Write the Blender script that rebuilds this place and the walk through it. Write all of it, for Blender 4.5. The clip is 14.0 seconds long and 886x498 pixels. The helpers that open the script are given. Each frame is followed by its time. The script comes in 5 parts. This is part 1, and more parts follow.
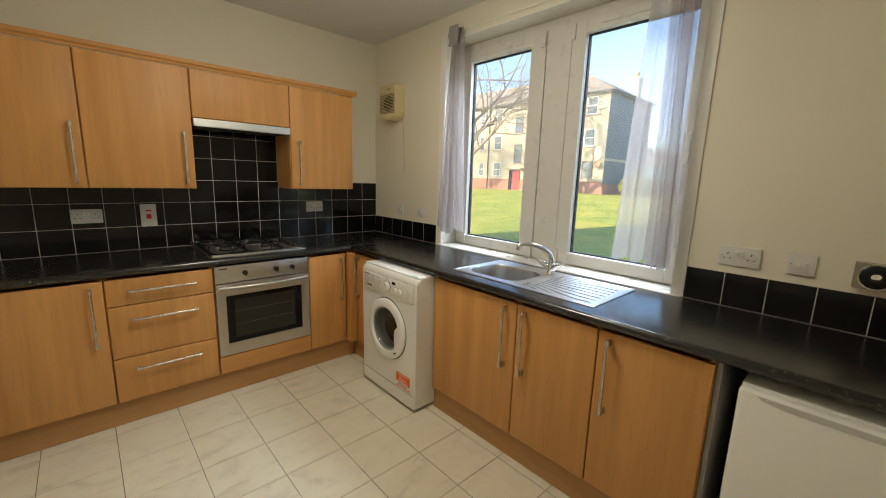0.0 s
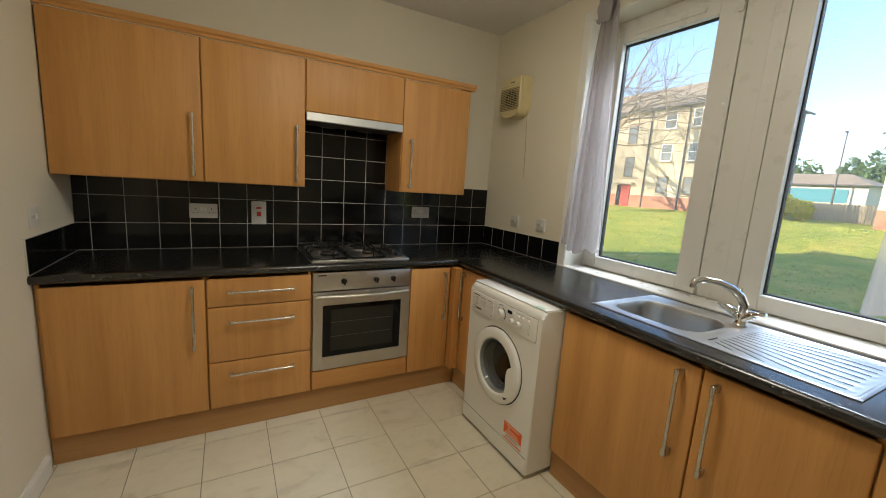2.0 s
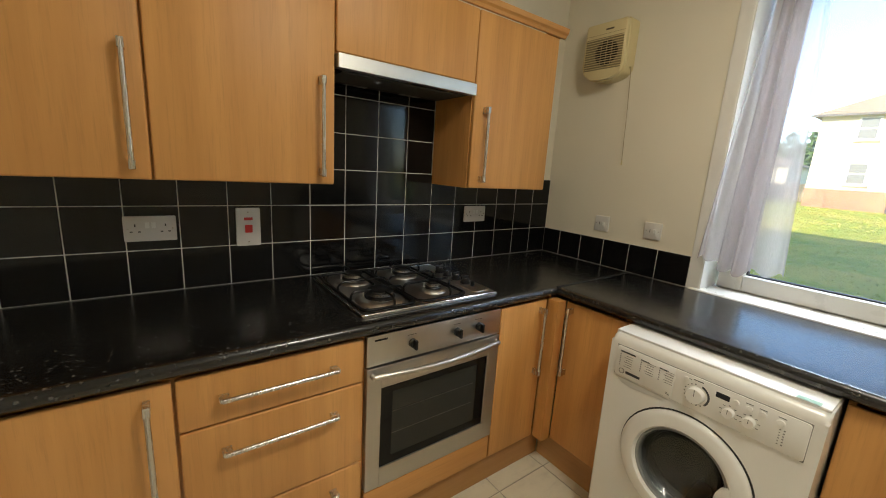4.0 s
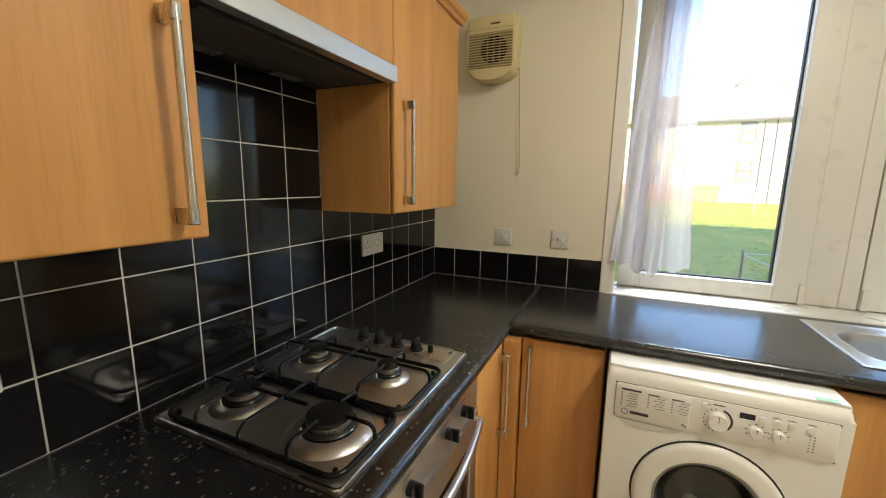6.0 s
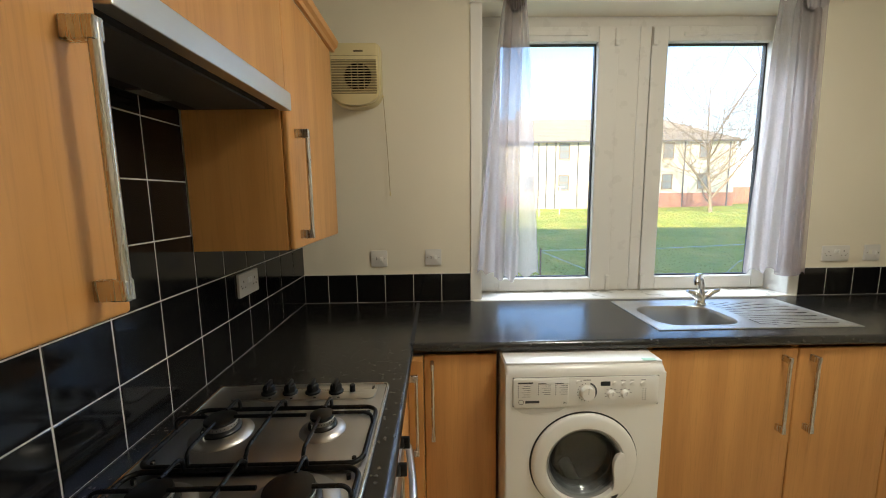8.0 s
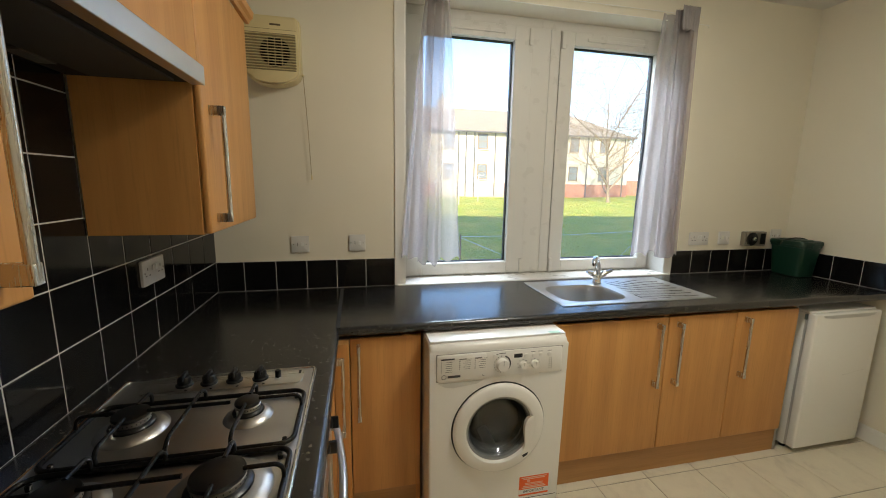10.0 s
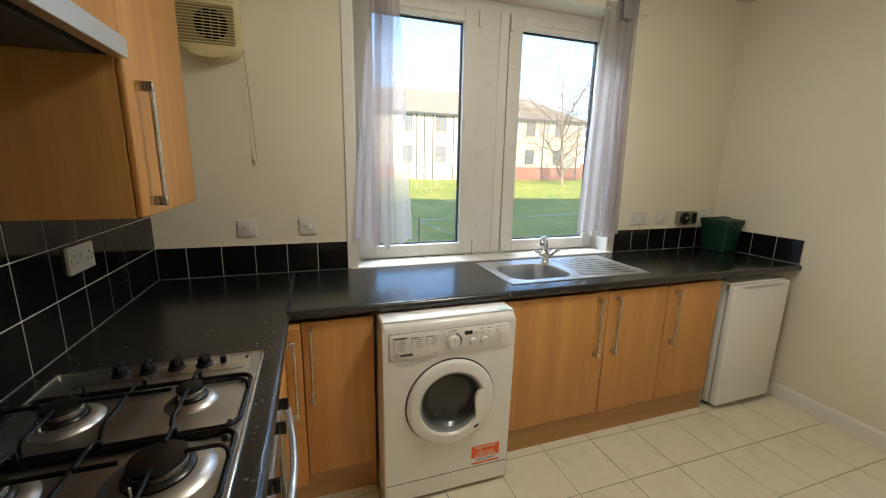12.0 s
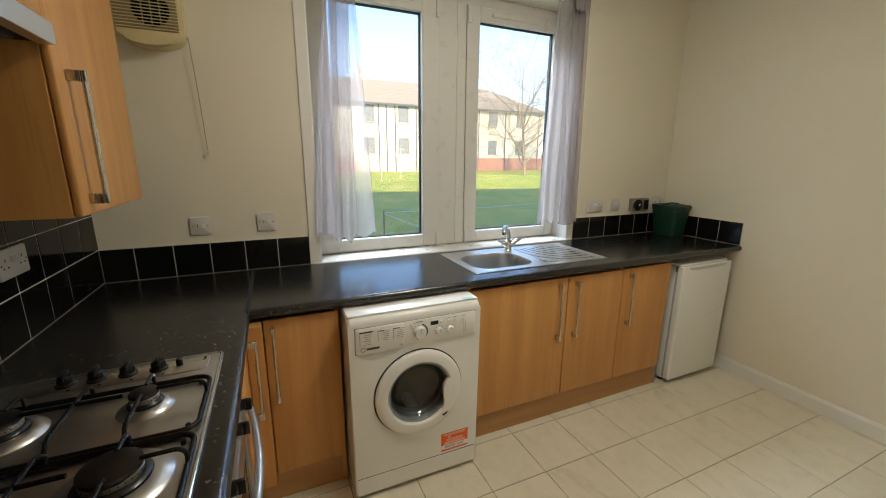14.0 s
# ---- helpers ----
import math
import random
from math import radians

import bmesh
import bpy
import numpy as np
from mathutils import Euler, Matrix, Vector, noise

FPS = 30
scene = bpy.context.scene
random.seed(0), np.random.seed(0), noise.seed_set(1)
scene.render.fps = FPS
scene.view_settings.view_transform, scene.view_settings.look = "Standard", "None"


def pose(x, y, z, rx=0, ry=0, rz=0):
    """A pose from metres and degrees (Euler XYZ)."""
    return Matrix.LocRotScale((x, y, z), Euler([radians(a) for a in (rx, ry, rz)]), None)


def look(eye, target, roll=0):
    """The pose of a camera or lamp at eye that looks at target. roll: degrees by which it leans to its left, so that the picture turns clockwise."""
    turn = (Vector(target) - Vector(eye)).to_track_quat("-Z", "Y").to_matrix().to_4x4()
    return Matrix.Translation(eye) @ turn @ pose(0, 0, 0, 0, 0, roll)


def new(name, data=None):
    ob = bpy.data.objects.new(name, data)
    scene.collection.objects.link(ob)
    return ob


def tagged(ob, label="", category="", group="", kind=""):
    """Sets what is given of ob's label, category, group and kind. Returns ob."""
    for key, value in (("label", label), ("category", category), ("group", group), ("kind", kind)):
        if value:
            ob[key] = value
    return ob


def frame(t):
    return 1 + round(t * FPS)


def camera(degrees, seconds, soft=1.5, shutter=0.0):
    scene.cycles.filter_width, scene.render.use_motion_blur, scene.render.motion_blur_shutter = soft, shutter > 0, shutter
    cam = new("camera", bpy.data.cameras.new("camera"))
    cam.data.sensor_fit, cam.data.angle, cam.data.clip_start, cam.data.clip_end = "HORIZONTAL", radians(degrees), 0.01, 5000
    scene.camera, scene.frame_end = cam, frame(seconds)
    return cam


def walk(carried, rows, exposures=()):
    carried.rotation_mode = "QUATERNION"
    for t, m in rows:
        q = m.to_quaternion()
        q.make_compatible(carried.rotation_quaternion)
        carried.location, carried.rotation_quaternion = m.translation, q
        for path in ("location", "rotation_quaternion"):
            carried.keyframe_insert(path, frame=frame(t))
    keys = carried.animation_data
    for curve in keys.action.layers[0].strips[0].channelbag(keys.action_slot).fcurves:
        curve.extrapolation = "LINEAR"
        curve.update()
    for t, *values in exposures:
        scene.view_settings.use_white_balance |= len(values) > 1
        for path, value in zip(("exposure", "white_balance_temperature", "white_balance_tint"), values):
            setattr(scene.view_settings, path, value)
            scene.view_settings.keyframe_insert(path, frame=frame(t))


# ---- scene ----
cam = camera(97.4, 14.0, soft=1.0)
PATH = [
    (0, (-2.087, -3.229, 1.427), (-0.749, -1.787, 1.069), 1.8),
    (0.5, (-2.077, -3.226, 1.428), (-0.784, -1.741, 1.075), 1.8),
    (1, (-2.037, -3.196, 1.419), (-0.824, -1.642, 1.083), 2.1),
    (1.5, (-2.002, -3.01, 1.408), (-0.898, -1.375, 1.08), 2.9),
    (2, (-1.943, -2.781, 1.385), (-0.983, -1.057, 1.056), 3.8),
    (2.5, (-1.849, -2.5, 1.388), (-1.02, -0.714, 1.038), 4.9),
    (3, (-1.872, -2.214, 1.382), (-1.004, -0.455, 0.993), 4.9),
    (3.2, (-1.918, -2.088, 1.388), (-0.997, -0.359, 0.985), 4.8),
    (5.3, (-2.09, -1.124, 1.399), (-0.484, 0.008, 1.025), 1.6),
    (5.5, (-2.064, -1.046, 1.4), (-0.392, -0.013, 1.028), 1.6),
    (6, (-1.988, -0.942, 1.411), (-0.185, -0.142, 1.077), 0.8),
    (6.5, (-1.955, -0.892, 1.42), (-0.063, -0.323, 1.112), 0.5),
    (7, (-1.967, -0.824, 1.424), (-0.015, -0.49, 1.144), 0.1),
    (7.5, (-2.014, -0.759, 1.443), (-0.036, -0.623, 1.179), -0.5),
    (8, (-2.056, -0.711, 1.461), (-0.074, -0.748, 1.195), -0.7),
    (10.5, (-2.112, -0.69, 1.463), (-0.207, -1.183, 1.107), 1.2),
    (11, (-2.125, -0.703, 1.464), (-0.238, -1.248, 1.086), 1.2),
    (11.5, (-2.136, -0.713, 1.462), (-0.267, -1.302, 1.065), 1.2),
    (12, (-2.141, -0.722, 1.46), (-0.288, -1.35, 1.046), 1.1),
    (12.5, (-2.145, -0.725, 1.459), (-0.307, -1.391, 1.034), 1.0),
    (13, (-2.147, -0.726, 1.458), (-0.327, -1.431, 1.024), 0.9),
    (13.5, (-2.152, -0.73, 1.456), (-0.347, -1.471, 1.015), 0.7),
    (14, (-2.155, -0.731, 1.46), (-0.372, -1.516, 1.008), 0.4),
]
# seconds, stops, kelvin, tint
EXPOSURES = [(0, 1.58, 6500, 10), (1.5, 1.48, 6500, 10), (2.5, 1.33, 6500, 10), (3, 1.38, 6500, 10), (4.2, 1.8, 6500, 10), (5.5, 2.15, 6500, 10), (6.5, 1.97, 6400, 10), (7.5, 1.82, 6250, 10), (8, 1.77, 6250, 10), (9, 1.7, 6250, 10), (11, 1.69, 6250, 10), (12.5, 1.65, 6250, 10), (14, 1.55, 6250, 10)]
walk(cam, [(t, look(eye, target, roll)) for t, eye, target, roll in PATH], EXPOSURES)

# ---- world, sun, large lights ----
SUN_EL, SUN_AZ = radians(24), radians(155)  # azimuth of the sun from +x towards +y
world = bpy.data.worlds.new("sky")
scene.world = world
world.use_nodes = True
wt = world.node_tree
sky = wt.nodes.new("ShaderNodeTexSky")
sky.sky_type, sky.sun_disc = "NISHITA", False
sky.sun_elevation, sky.sun_rotation = SUN_EL, radians(90) - SUN_AZ
sky.air_density, sky.dust_density, sky.ozone_density = 1.0, 0.3, 3.5
wt.links.new(sky.outputs[0], wt.nodes["Background"].inputs[0])
wt.nodes["Background"].inputs[1].default_value = 0.15
LAMP_W = 4.4
# added lamp outside, out of the camera's sight, boosting high sky light through the window
sky_fill = new("sky_fill_lamp", bpy.data.lights.new("sky_fill_lamp", "AREA"))
sky_fill.data.shape, sky_fill.data.size, sky_fill.data.size_y = "RECTANGLE", 1.9, 1.1
sky_fill.data.energy, sky_fill.data.color = 48.0, (0.76, 0.88, 1.0)
sky_fill.matrix_world = look((1.2, -1.8, 3.5), (-1.0, -1.8, 0.9))

sun = new("sun", bpy.data.lights.new("sun", "SUN"))
sun.data.energy, sun.data.angle, sun.data.color = 3.3, radians(0.5), (1.0, 0.87, 0.66)
toward = Vector((math.cos(SUN_EL) * math.cos(SUN_AZ), math.cos(SUN_EL) * math.sin(SUN_AZ), math.sin(SUN_EL)))
sun.rotation_euler = toward.to_track_quat("Z", "Y").to_euler()


# ---- mesh tools ----
ORIGIN = {}


def thing(name, x, y, z, label, category, group=""):
    ob = new(name)
    ob.location = (x, y, z)
    ob.empty_display_size = 0.05
    ORIGIN[ob.name] = Vector((x, y, z))
    return tagged(ob, label, category, group)


def part(name, bm, material, parent=None, label="", smooth=False):
    """Links a bmesh given in world places as one mesh under its thing."""
    o = ORIGIN.get(parent.name, Vector()) if parent else Vector()
    bmesh.ops.recalc_face_normals(bm, faces=bm.faces[:])
    if o.length:
        bm.transform(Matrix.Translation(-o))
    me = bpy.data.meshes.new(name)
    bm.to_mesh(me)
    bm.free()
    me.materials.append(material)
    if smooth:
        me.shade_smooth()
        me.set_sharp_from_angle(angle=radians(38))
    ob = new(name, me)
    if parent:
        ob.parent = parent
        ORIGIN[ob.name] = o
    if label:
        ob["label"] = label
    return ob


def solid(name, bm, material, label, category, group="", smooth=False):
    return tagged(part(name, bm, material, None, "", smooth), label, category, group)


def setting(name, bm, material, label=""):
    return tagged(part(name, bm, material), label, "", "", "structure")


def box(x0, x1, y0, y1, z0, z1, r=0.0, seg=2, bm=None):
    own = bmesh.new()
    c = ((x0 + x1) / 2, (y0 + y1) / 2, (z0 + z1) / 2)
    bmesh.ops.create_cube(own, size=1, matrix=Matrix.Translation(c) @ Matrix.Diagonal((abs(x1 - x0), abs(y1 - y0), abs(z1 - z0), 1)))
    if r:
        bmesh.ops.bevel(own, geom=own.edges[:], offset=r, segments=seg, profile=0.5, affect="EDGES")
    return join(bm, own)


def join(bm, own):
    if bm is None:
        return own
    me = bpy.data.meshes.new("tmp")
    own.to_mesh(me)
    own.free()
    bm.from_mesh(me)
    bpy.data.meshes.remove(me)
    return bm


def boxes(*rows):
    bm = bmesh.new()
    for r in rows:
        box(*r, bm=bm)
    return bm


def tube(points, r, seg=10, bm=None, caps=True):
    """A round bar through points; r is one radius or one a point."""
    bm = bm or bmesh.new()
    pts = [Vector(p) for p in points]
    rad = r if isinstance(r, (list, tuple)) else [r] * len(pts)
    rings, side = [], None
    for i, p in enumerate(pts):
        d = (pts[min(i + 1, len(pts) - 1)] - pts[max(i - 1, 0)]).normalized()
        if side is None:
            side = d.orthogonal().normalized()
        side = (side - d * side.dot(d)).normalized()
        up = d.cross(side)
        rings.append([bm.verts.new(p + rad[i] * (math.cos(a) * side + math.sin(a) * up)) for a in [2 * math.pi * k / seg for k in range(seg)]])
    for a, b in zip(rings, rings[1:]):
        for k in range(seg):
            bm.faces.new((a[k], a[(k + 1) % seg], b[(k + 1) % seg], b[k]))
    if caps:
        bm.faces.new(rings[0][::-1])
        bm.faces.new(rings[-1])
    return bm


def lathe(profile, m, seg=32, bm=None):
    """Turns a profile of (radius, height) round the z of the pose m."""
    bm = bm or bmesh.new()
    rings = []
    for r, h in profile:
        if r < 1e-6:
            rings.append([bm.verts.new(m @ Vector((0, 0, h)))])
        else:
            rings.append([bm.verts.new(m @ Vector((r * math.cos(2 * math.pi * k / seg), r * math.sin(2 * math.pi * k / seg), h))) for k in range(seg)])
    for a, b in zip(rings, rings[1:]):
        for k in range(seg):
            q = [a[k % len(a)], a[(k + 1) % len(a)], b[(k + 1) % len(b)], b[k % len(b)]]
            q = [v for i, v in enumerate(q) if v not in q[:i]]
            if len(q) > 2:
                bm.faces.new(q)
    return bm


def prism(outline, m, depth, bm=None, r=0.0):
    """An outline in the pose's xy plane, drawn out along its z."""
    own = bmesh.new()
    low = [own.verts.new(m @ Vector((x, y, 0))) for x, y in outline]
    high = [own.verts.new(m @ Vector((x, y, depth))) for x, y in outline]
    own.faces.new(low[::-1])
    own.faces.new(high)
    n = len(outline)
    for k in range(n):
        own.faces.new((low[k], low[(k + 1) % n], high[(k + 1) % n], high[k]))
    if r:
        own.edges.ensure_lookup_table()
        rim = [e for e in own.edges if all(v in high for v in e.verts)]
        bmesh.ops.bevel(own, geom=rim, offset=r, segments=2, profile=0.5, affect="EDGES")
    return join(bm, own)


def round_rect(w, h, r, n=6):
    pts = []
    for cx, cy, a0 in ((w / 2 - r, h / 2 - r, 0), (-w / 2 + r, h / 2 - r, 90), (-w / 2 + r, -h / 2 + r, 180), (w / 2 - r, -h / 2 + r, 270)):
        for k in range(n + 1):
            a = radians(a0 + 90 * k / n)
            pts.append((cx + r * math.cos(a), cy + r * math.sin(a)))
    return pts


# poses whose z points out of a wall: x runs to the viewer's right, y up
def on_east(y, z, x=0.0):
    return Matrix(((0, 0, -1, x), (-1, 0, 0, y), (0, 1, 0, z), (0, 0, 0, 1)))


def on_north(x, z, y=0.0):
    return Matrix(((1, 0, 0, x), (0, 0, -1, y), (0, 1, 0, z), (0, 0, 0, 1)))


def words(text, size, m, material, parent, name="lettering"):
    cu = bpy.data.curves.new(name, "FONT")
    cu.body, cu.size, cu.extrude = text, size, 0.0003
    cu.align_x, cu.align_y = "CENTER", "CENTER"
    tmp = new("tmp_text", cu)
    me = bpy.data.meshes.new_from_object(tmp.evaluated_get(bpy.context.evaluated_depsgraph_get()))
    bpy.data.objects.remove(tmp)
    bpy.data.curves.remove(cu)
    bm = bmesh.new()
    bm.from_mesh(me)
    bpy.data.meshes.remove(me)
    bm.transform(m)
    return part(name, bm, material, parent)


# ---- materials ----
def material(name, color, rough=0.5, metal=0.0, **more):
    m = bpy.data.materials.new(name)
    m.use_nodes = True
    b = m.node_tree.nodes["Principled BSDF"]
    b.inputs["Base Color"].default_value = (*color, 1)
    b.inputs["Roughness"].default_value = rough
    b.inputs["Metallic"].default_value = metal
    for k, v in more.items():
        b.inputs[k.replace("_", " ")].default_value = v
    return m


class Nodes:
    """Short hand for the nodes of one material."""

    def __init__(self, m):
        self.t = m.node_tree
        self.bsdf = self.t.nodes["Principled BSDF"]
        self.geo = None

    def node(self, kind, **settings):
        n = self.t.nodes.new(kind)
        for k, v in settings.items():
            n.inputs[k.replace("_", " ")].default_value = v
        return n

    def link(self, a, b):
        self.t.links.new(a, b)

    def where(self, scale=(1, 1, 1)):
        """World places, so that pieces that share a mesh differ."""
        if not self.geo:
            self.geo = self.t.nodes.new("ShaderNodeNewGeometry")
        n = self.t.nodes.new("ShaderNodeMapping")
        n.inputs["Scale"].default_value = scale
        self.link(self.geo.outputs["Position"], n.inputs["Vector"])
        return n.outputs["Vector"]

    def noise(self, scale, detail=4, rough=0.55, stretch=(1, 1, 1)):
        n = self.node("ShaderNodeTexNoise", Scale=scale, Detail=detail, Roughness=rough)
        self.link(self.where(stretch), n.inputs["Vector"])
        return n.outputs["Fac"]

    def ramp(self, fac, *stops):
        n = self.t.nodes.new("ShaderNodeValToRGB")
        while len(n.color_ramp.elements) < len(stops):
            n.color_ramp.elements.new(0.5)
        for e, (p, c) in zip(n.color_ramp.elements, stops):
            e.position, e.color = p, (*c, 1) if len(c) == 3 else c
        self.link(fac, n.inputs["Fac"])
        return n.outputs["Color"]

    def mix(self, fac, a, b, kind="MIX"):
        n = self.t.nodes.new("ShaderNodeMix")
        n.data_type, n.blend_type = "RGBA", kind
        for v, i in ((fac, 0), (a, 6), (b, 7)):
            if isinstance(v, (int, float)):
                n.inputs[i].default_value = v
            elif isinstance(v, tuple):
                n.inputs[i].default_value = (*v, 1)
            else:
                self.link(v, n.inputs[i])
        return n.outputs[2]

    def color(self, c):
        self.link(c, self.bsdf.inputs["Base Color"])

    def rough(self, fac, low, high):
        n = self.node("ShaderNodeMapRange", To_Min=low, To_Max=high)
        self.link(fac, n.inputs["Value"])
        self.link(n.outputs["Result"], self.bsdf.inputs["Roughness"])

    def bump(self, fac, strength, distance=0.002):
        n = self.node("ShaderNodeBump", Strength=strength, Distance=distance)
        self.link(fac, n.inputs["Height"])
        self.link(n.outputs["Normal"], self.bsdf.inputs["Normal"])


def paint(name, color, rough, grain=90.0, bump=0.15, mottle=0.04):
    m = material(name, color, rough)
    n = Nodes(m)
    c2 = tuple(v * (1 - mottle * 2) for v in color)
    n.color(n.mix(n.noise(2.3, 5), color, c2))
    g = n.noise(grain, 5)
    n.rough(g, rough - 0.06, rough + 0.08)
    n.bump(g, bump, 0.0012)
    return m


def beech(name, along, base=(0.575, 0.282, 0.082)):
    """Beech-look laminate; along: the axis of the grain."""
    m = material(name, base, 0.5)
    n = Nodes(m)
    st = [14, 14, 14]
    st[along] = 0.7
    fine = [130, 130, 130]
    fine[along] = 6
    info = n.t.nodes.new("ShaderNodeObjectInfo")
    broad = n.noise(1.0, 4, 0.6, tuple(st))
    streak = n.noise(1.0, 3, 0.7, tuple(fine))
    dark = tuple(v * f for v, f in zip(base, (0.86, 0.81, 0.74)))
    light = tuple(min(1, v * f) for v, f in zip(base, (1.10, 1.12, 1.16)))
    c = n.mix(n.ramp(broad, (0.3, (0, 0, 0)), (0.72, (1, 1, 1))), light, dark)
    c = n.mix(n.ramp(streak, (0.52, (0, 0, 0)), (0.78, (0.45, 0.45, 0.45))), c, tuple(v * 0.62 for v in base))
    c = n.mix(n.ramp(info.outputs["Random"], (0.0, (0.93, 0.92, 0.9)), (1.0, (1.05, 1.04, 1.02))), c, c)
    n.color(c)
    n.rough(streak, 0.42, 0.56)
    n.bump(streak, 0.06, 0.0006)
    return m


def brushed(name, color, rough, stretch):
    m = material(name, color, rough, 1.0)
    n = Nodes(m)
    f = n.noise(1.0, 3, 0.6, stretch)
    n.rough(f, rough - 0.07, rough + 0.1)
    n.bump(f, 0.05, 0.0004)
    n.color(n.mix(n.noise(9, 4), color, tuple(v * 0.86 for v in color)))
    return m


WALL = paint("cream wall paint", (0.775, 0.715, 0.575), 0.75, 70, 0.22)
CEIL = paint("white ceiling paint", (0.72, 0.69, 0.62), 0.85, 50, 0.2)
GLOSS = paint("white gloss paint", (0.80, 0.78, 0.72), 0.3, 25, 0.05)
UPVC = paint("white plastic frame", (0.66, 0.635, 0.575), 0.28, 12, 0.02)
WHITE = paint("white plastic", (0.80, 0.79, 0.75), 0.33, 40, 0.02, 0.02)
# switch and socket plates, a greyer white than WHITE
PLATE = paint("greyish white switch plastic", (0.66, 0.635, 0.59), 0.38, 40, 0.02, 0.03)
ENAMEL = paint("white enamel", (0.82, 0.81, 0.77), 0.22, 160, 0.03, 0.02)
WOOD_V = beech("beech laminate upright", 2)
WOOD_X = beech("beech laminate along x", 0)
WOOD_Y = beech("beech laminate along y", 1)
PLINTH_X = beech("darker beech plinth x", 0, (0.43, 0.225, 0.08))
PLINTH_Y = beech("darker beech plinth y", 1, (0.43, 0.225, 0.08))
STEEL = brushed("brushed steel", (0.54, 0.52, 0.49), 0.33, (4, 240, 240))
STEEL_Y = brushed("brushed steel along y", (0.62, 0.60, 0.56), 0.28, (240, 4, 240))
NICKEL = brushed("satin nickel", (0.60, 0.57, 0.52), 0.25, (200, 200, 10))
CHROME = material("chrome", (0.75, 0.75, 0.74), 0.08, 1.0)
IRON = paint("black enamelled iron", (0.003, 0.003, 0.003), 0.28, 200, 0.05)
IRON.node_tree.nodes["Principled BSDF"].inputs["Specular IOR Level"].default_value = 0.3
BLACK = paint("black plastic", (0.006, 0.006, 0.006), 0.3, 150, 0.03)
BLACK.node_tree.nodes["Principled BSDF"].inputs["Specular IOR Level"].default_value = 0.35
DARK = paint("dark void", (0.012, 0.011, 0.010), 0.8, 60, 0.1)
GROUT = paint("pale grout", (0.55, 0.52, 0.46), 0.85, 300, 0.3)
GASKET = paint("black rubber gasket", (0.02, 0.02, 0.02), 0.6, 100, 0.05)

TILE = material("black glazed tile", (0.006, 0.006, 0.0065), 0.10, 0.0, Specular_IOR_Level=0.32)
n = Nodes(TILE)
n.color(n.mix(n.noise(5, 3), (0.004, 0.004, 0.0045), (0.009, 0.0088, 0.0085)))
n.rough(n.noise(30, 4), 0.05, 0.16)
n.bump(n.noise(9, 2), 0.05, 0.004)

LAMINATE = material("black speckled laminate", (0.006, 0.006, 0.0065), 0.3, 0.0, Specular_IOR_Level=0.7)
n = Nodes(LAMINATE)
v = n.node("ShaderNodeTexVoronoi", Scale=85.0)
wob = n.node("ShaderNodeVectorMath")
wn = n.node("ShaderNodeTexNoise", Scale=150.0, Detail=2.0)
n.link(n.where(), wn.inputs["Vector"])
sc_ = n.node("ShaderNodeVectorMath")
sc_.operation = "SCALE"
sc_.inputs["Scale"].default_value = 0.013
n.link(wn.outputs["Color"], sc_.inputs[0])
n.link(n.where(), wob.inputs[0])
n.link(sc_.outputs[0], wob.inputs[1])
n.link(wob.outputs[0], v.inputs["Vector"])
v2 = n.node("ShaderNodeTexVoronoi", Scale=150.0)
n.link(n.where(), v2.inputs["Vector"])
sel = n.ramp(v.outputs["Color"], (0.56, (0, 0, 0)), (0.68, (1, 1, 1)))
chip = n.mix(1.0, n.ramp(v.outputs["Distance"], (0.20, (1, 1, 1)), (0.38, (0, 0, 0))), sel, "MULTIPLY")
chip2 = n.ramp(v2.outputs["Distance"], (0.12, (0.5, 0.5, 0.5)), (0.22, (0, 0, 0)))
c = n.mix(n.noise(7, 4), (0.005, 0.005, 0.0055), (0.011, 0.0105, 0.010))
c = n.mix(chip2, c, (0.028, 0.026, 0.024))
n.color(n.mix(chip, c, (0.092, 0.084, 0.073)))
n.rough(n.noise(24, 2), 0.20, 0.26)
n.bump(n.noise(260, 2), 0.03, 0.0004)

FLOOR = material("pale marbled vinyl tile", (0.62, 0.55, 0.43), 0.38)
n = Nodes(FLOOR)
info = n.t.nodes.new("ShaderNodeObjectInfo")
shift = n.node("ShaderNodeVectorMath")
n.link(n.where((1, 1, 1)), shift.inputs[0])
comb = n.node("ShaderNodeCombineXYZ")
for k, s in enumerate("XY"):
    mul = n.node("ShaderNodeMath")
    mul.operation = "MULTIPLY"
    mul.inputs[1].default_value = 17.0 + 9 * k
    n.link(info.outputs["Random"], mul.inputs[0])
    n.link(mul.outputs[0], comb.inputs[s])
n.link(comb.outputs[0], shift.inputs[1])
wav = n.node("ShaderNodeTexNoise", Scale=3.2, Detail=6, Roughness=0.62, Distortion=1.6)
mp = n.node("ShaderNodeMapping", Rotation=(0, 0, 0.7), Scale=(0.8, 1.7, 1))
n.link(shift.outputs[0], mp.inputs["Vector"])
n.link(mp.outputs[0], wav.inputs["Vector"])
c = n.ramp(wav.outputs["Fac"], (0.26, (0.55, 0.49, 0.375)), (0.42, (0.70, 0.635, 0.49)), (0.62, (0.735, 0.67, 0.52)), (0.80, (0.60, 0.535, 0.415)))
n.color(n.mix(n.ramp(n.noise(11, 6, 0.7), (0.5, (0, 0, 0)), (0.85, (0.4, 0.4, 0.4))), c, (0.47, 0.41, 0.32)))
n.rough(n.noise(40, 4), 0.30, 0.46)
n.bump(n.noise(160, 4), 0.08, 0.0006)
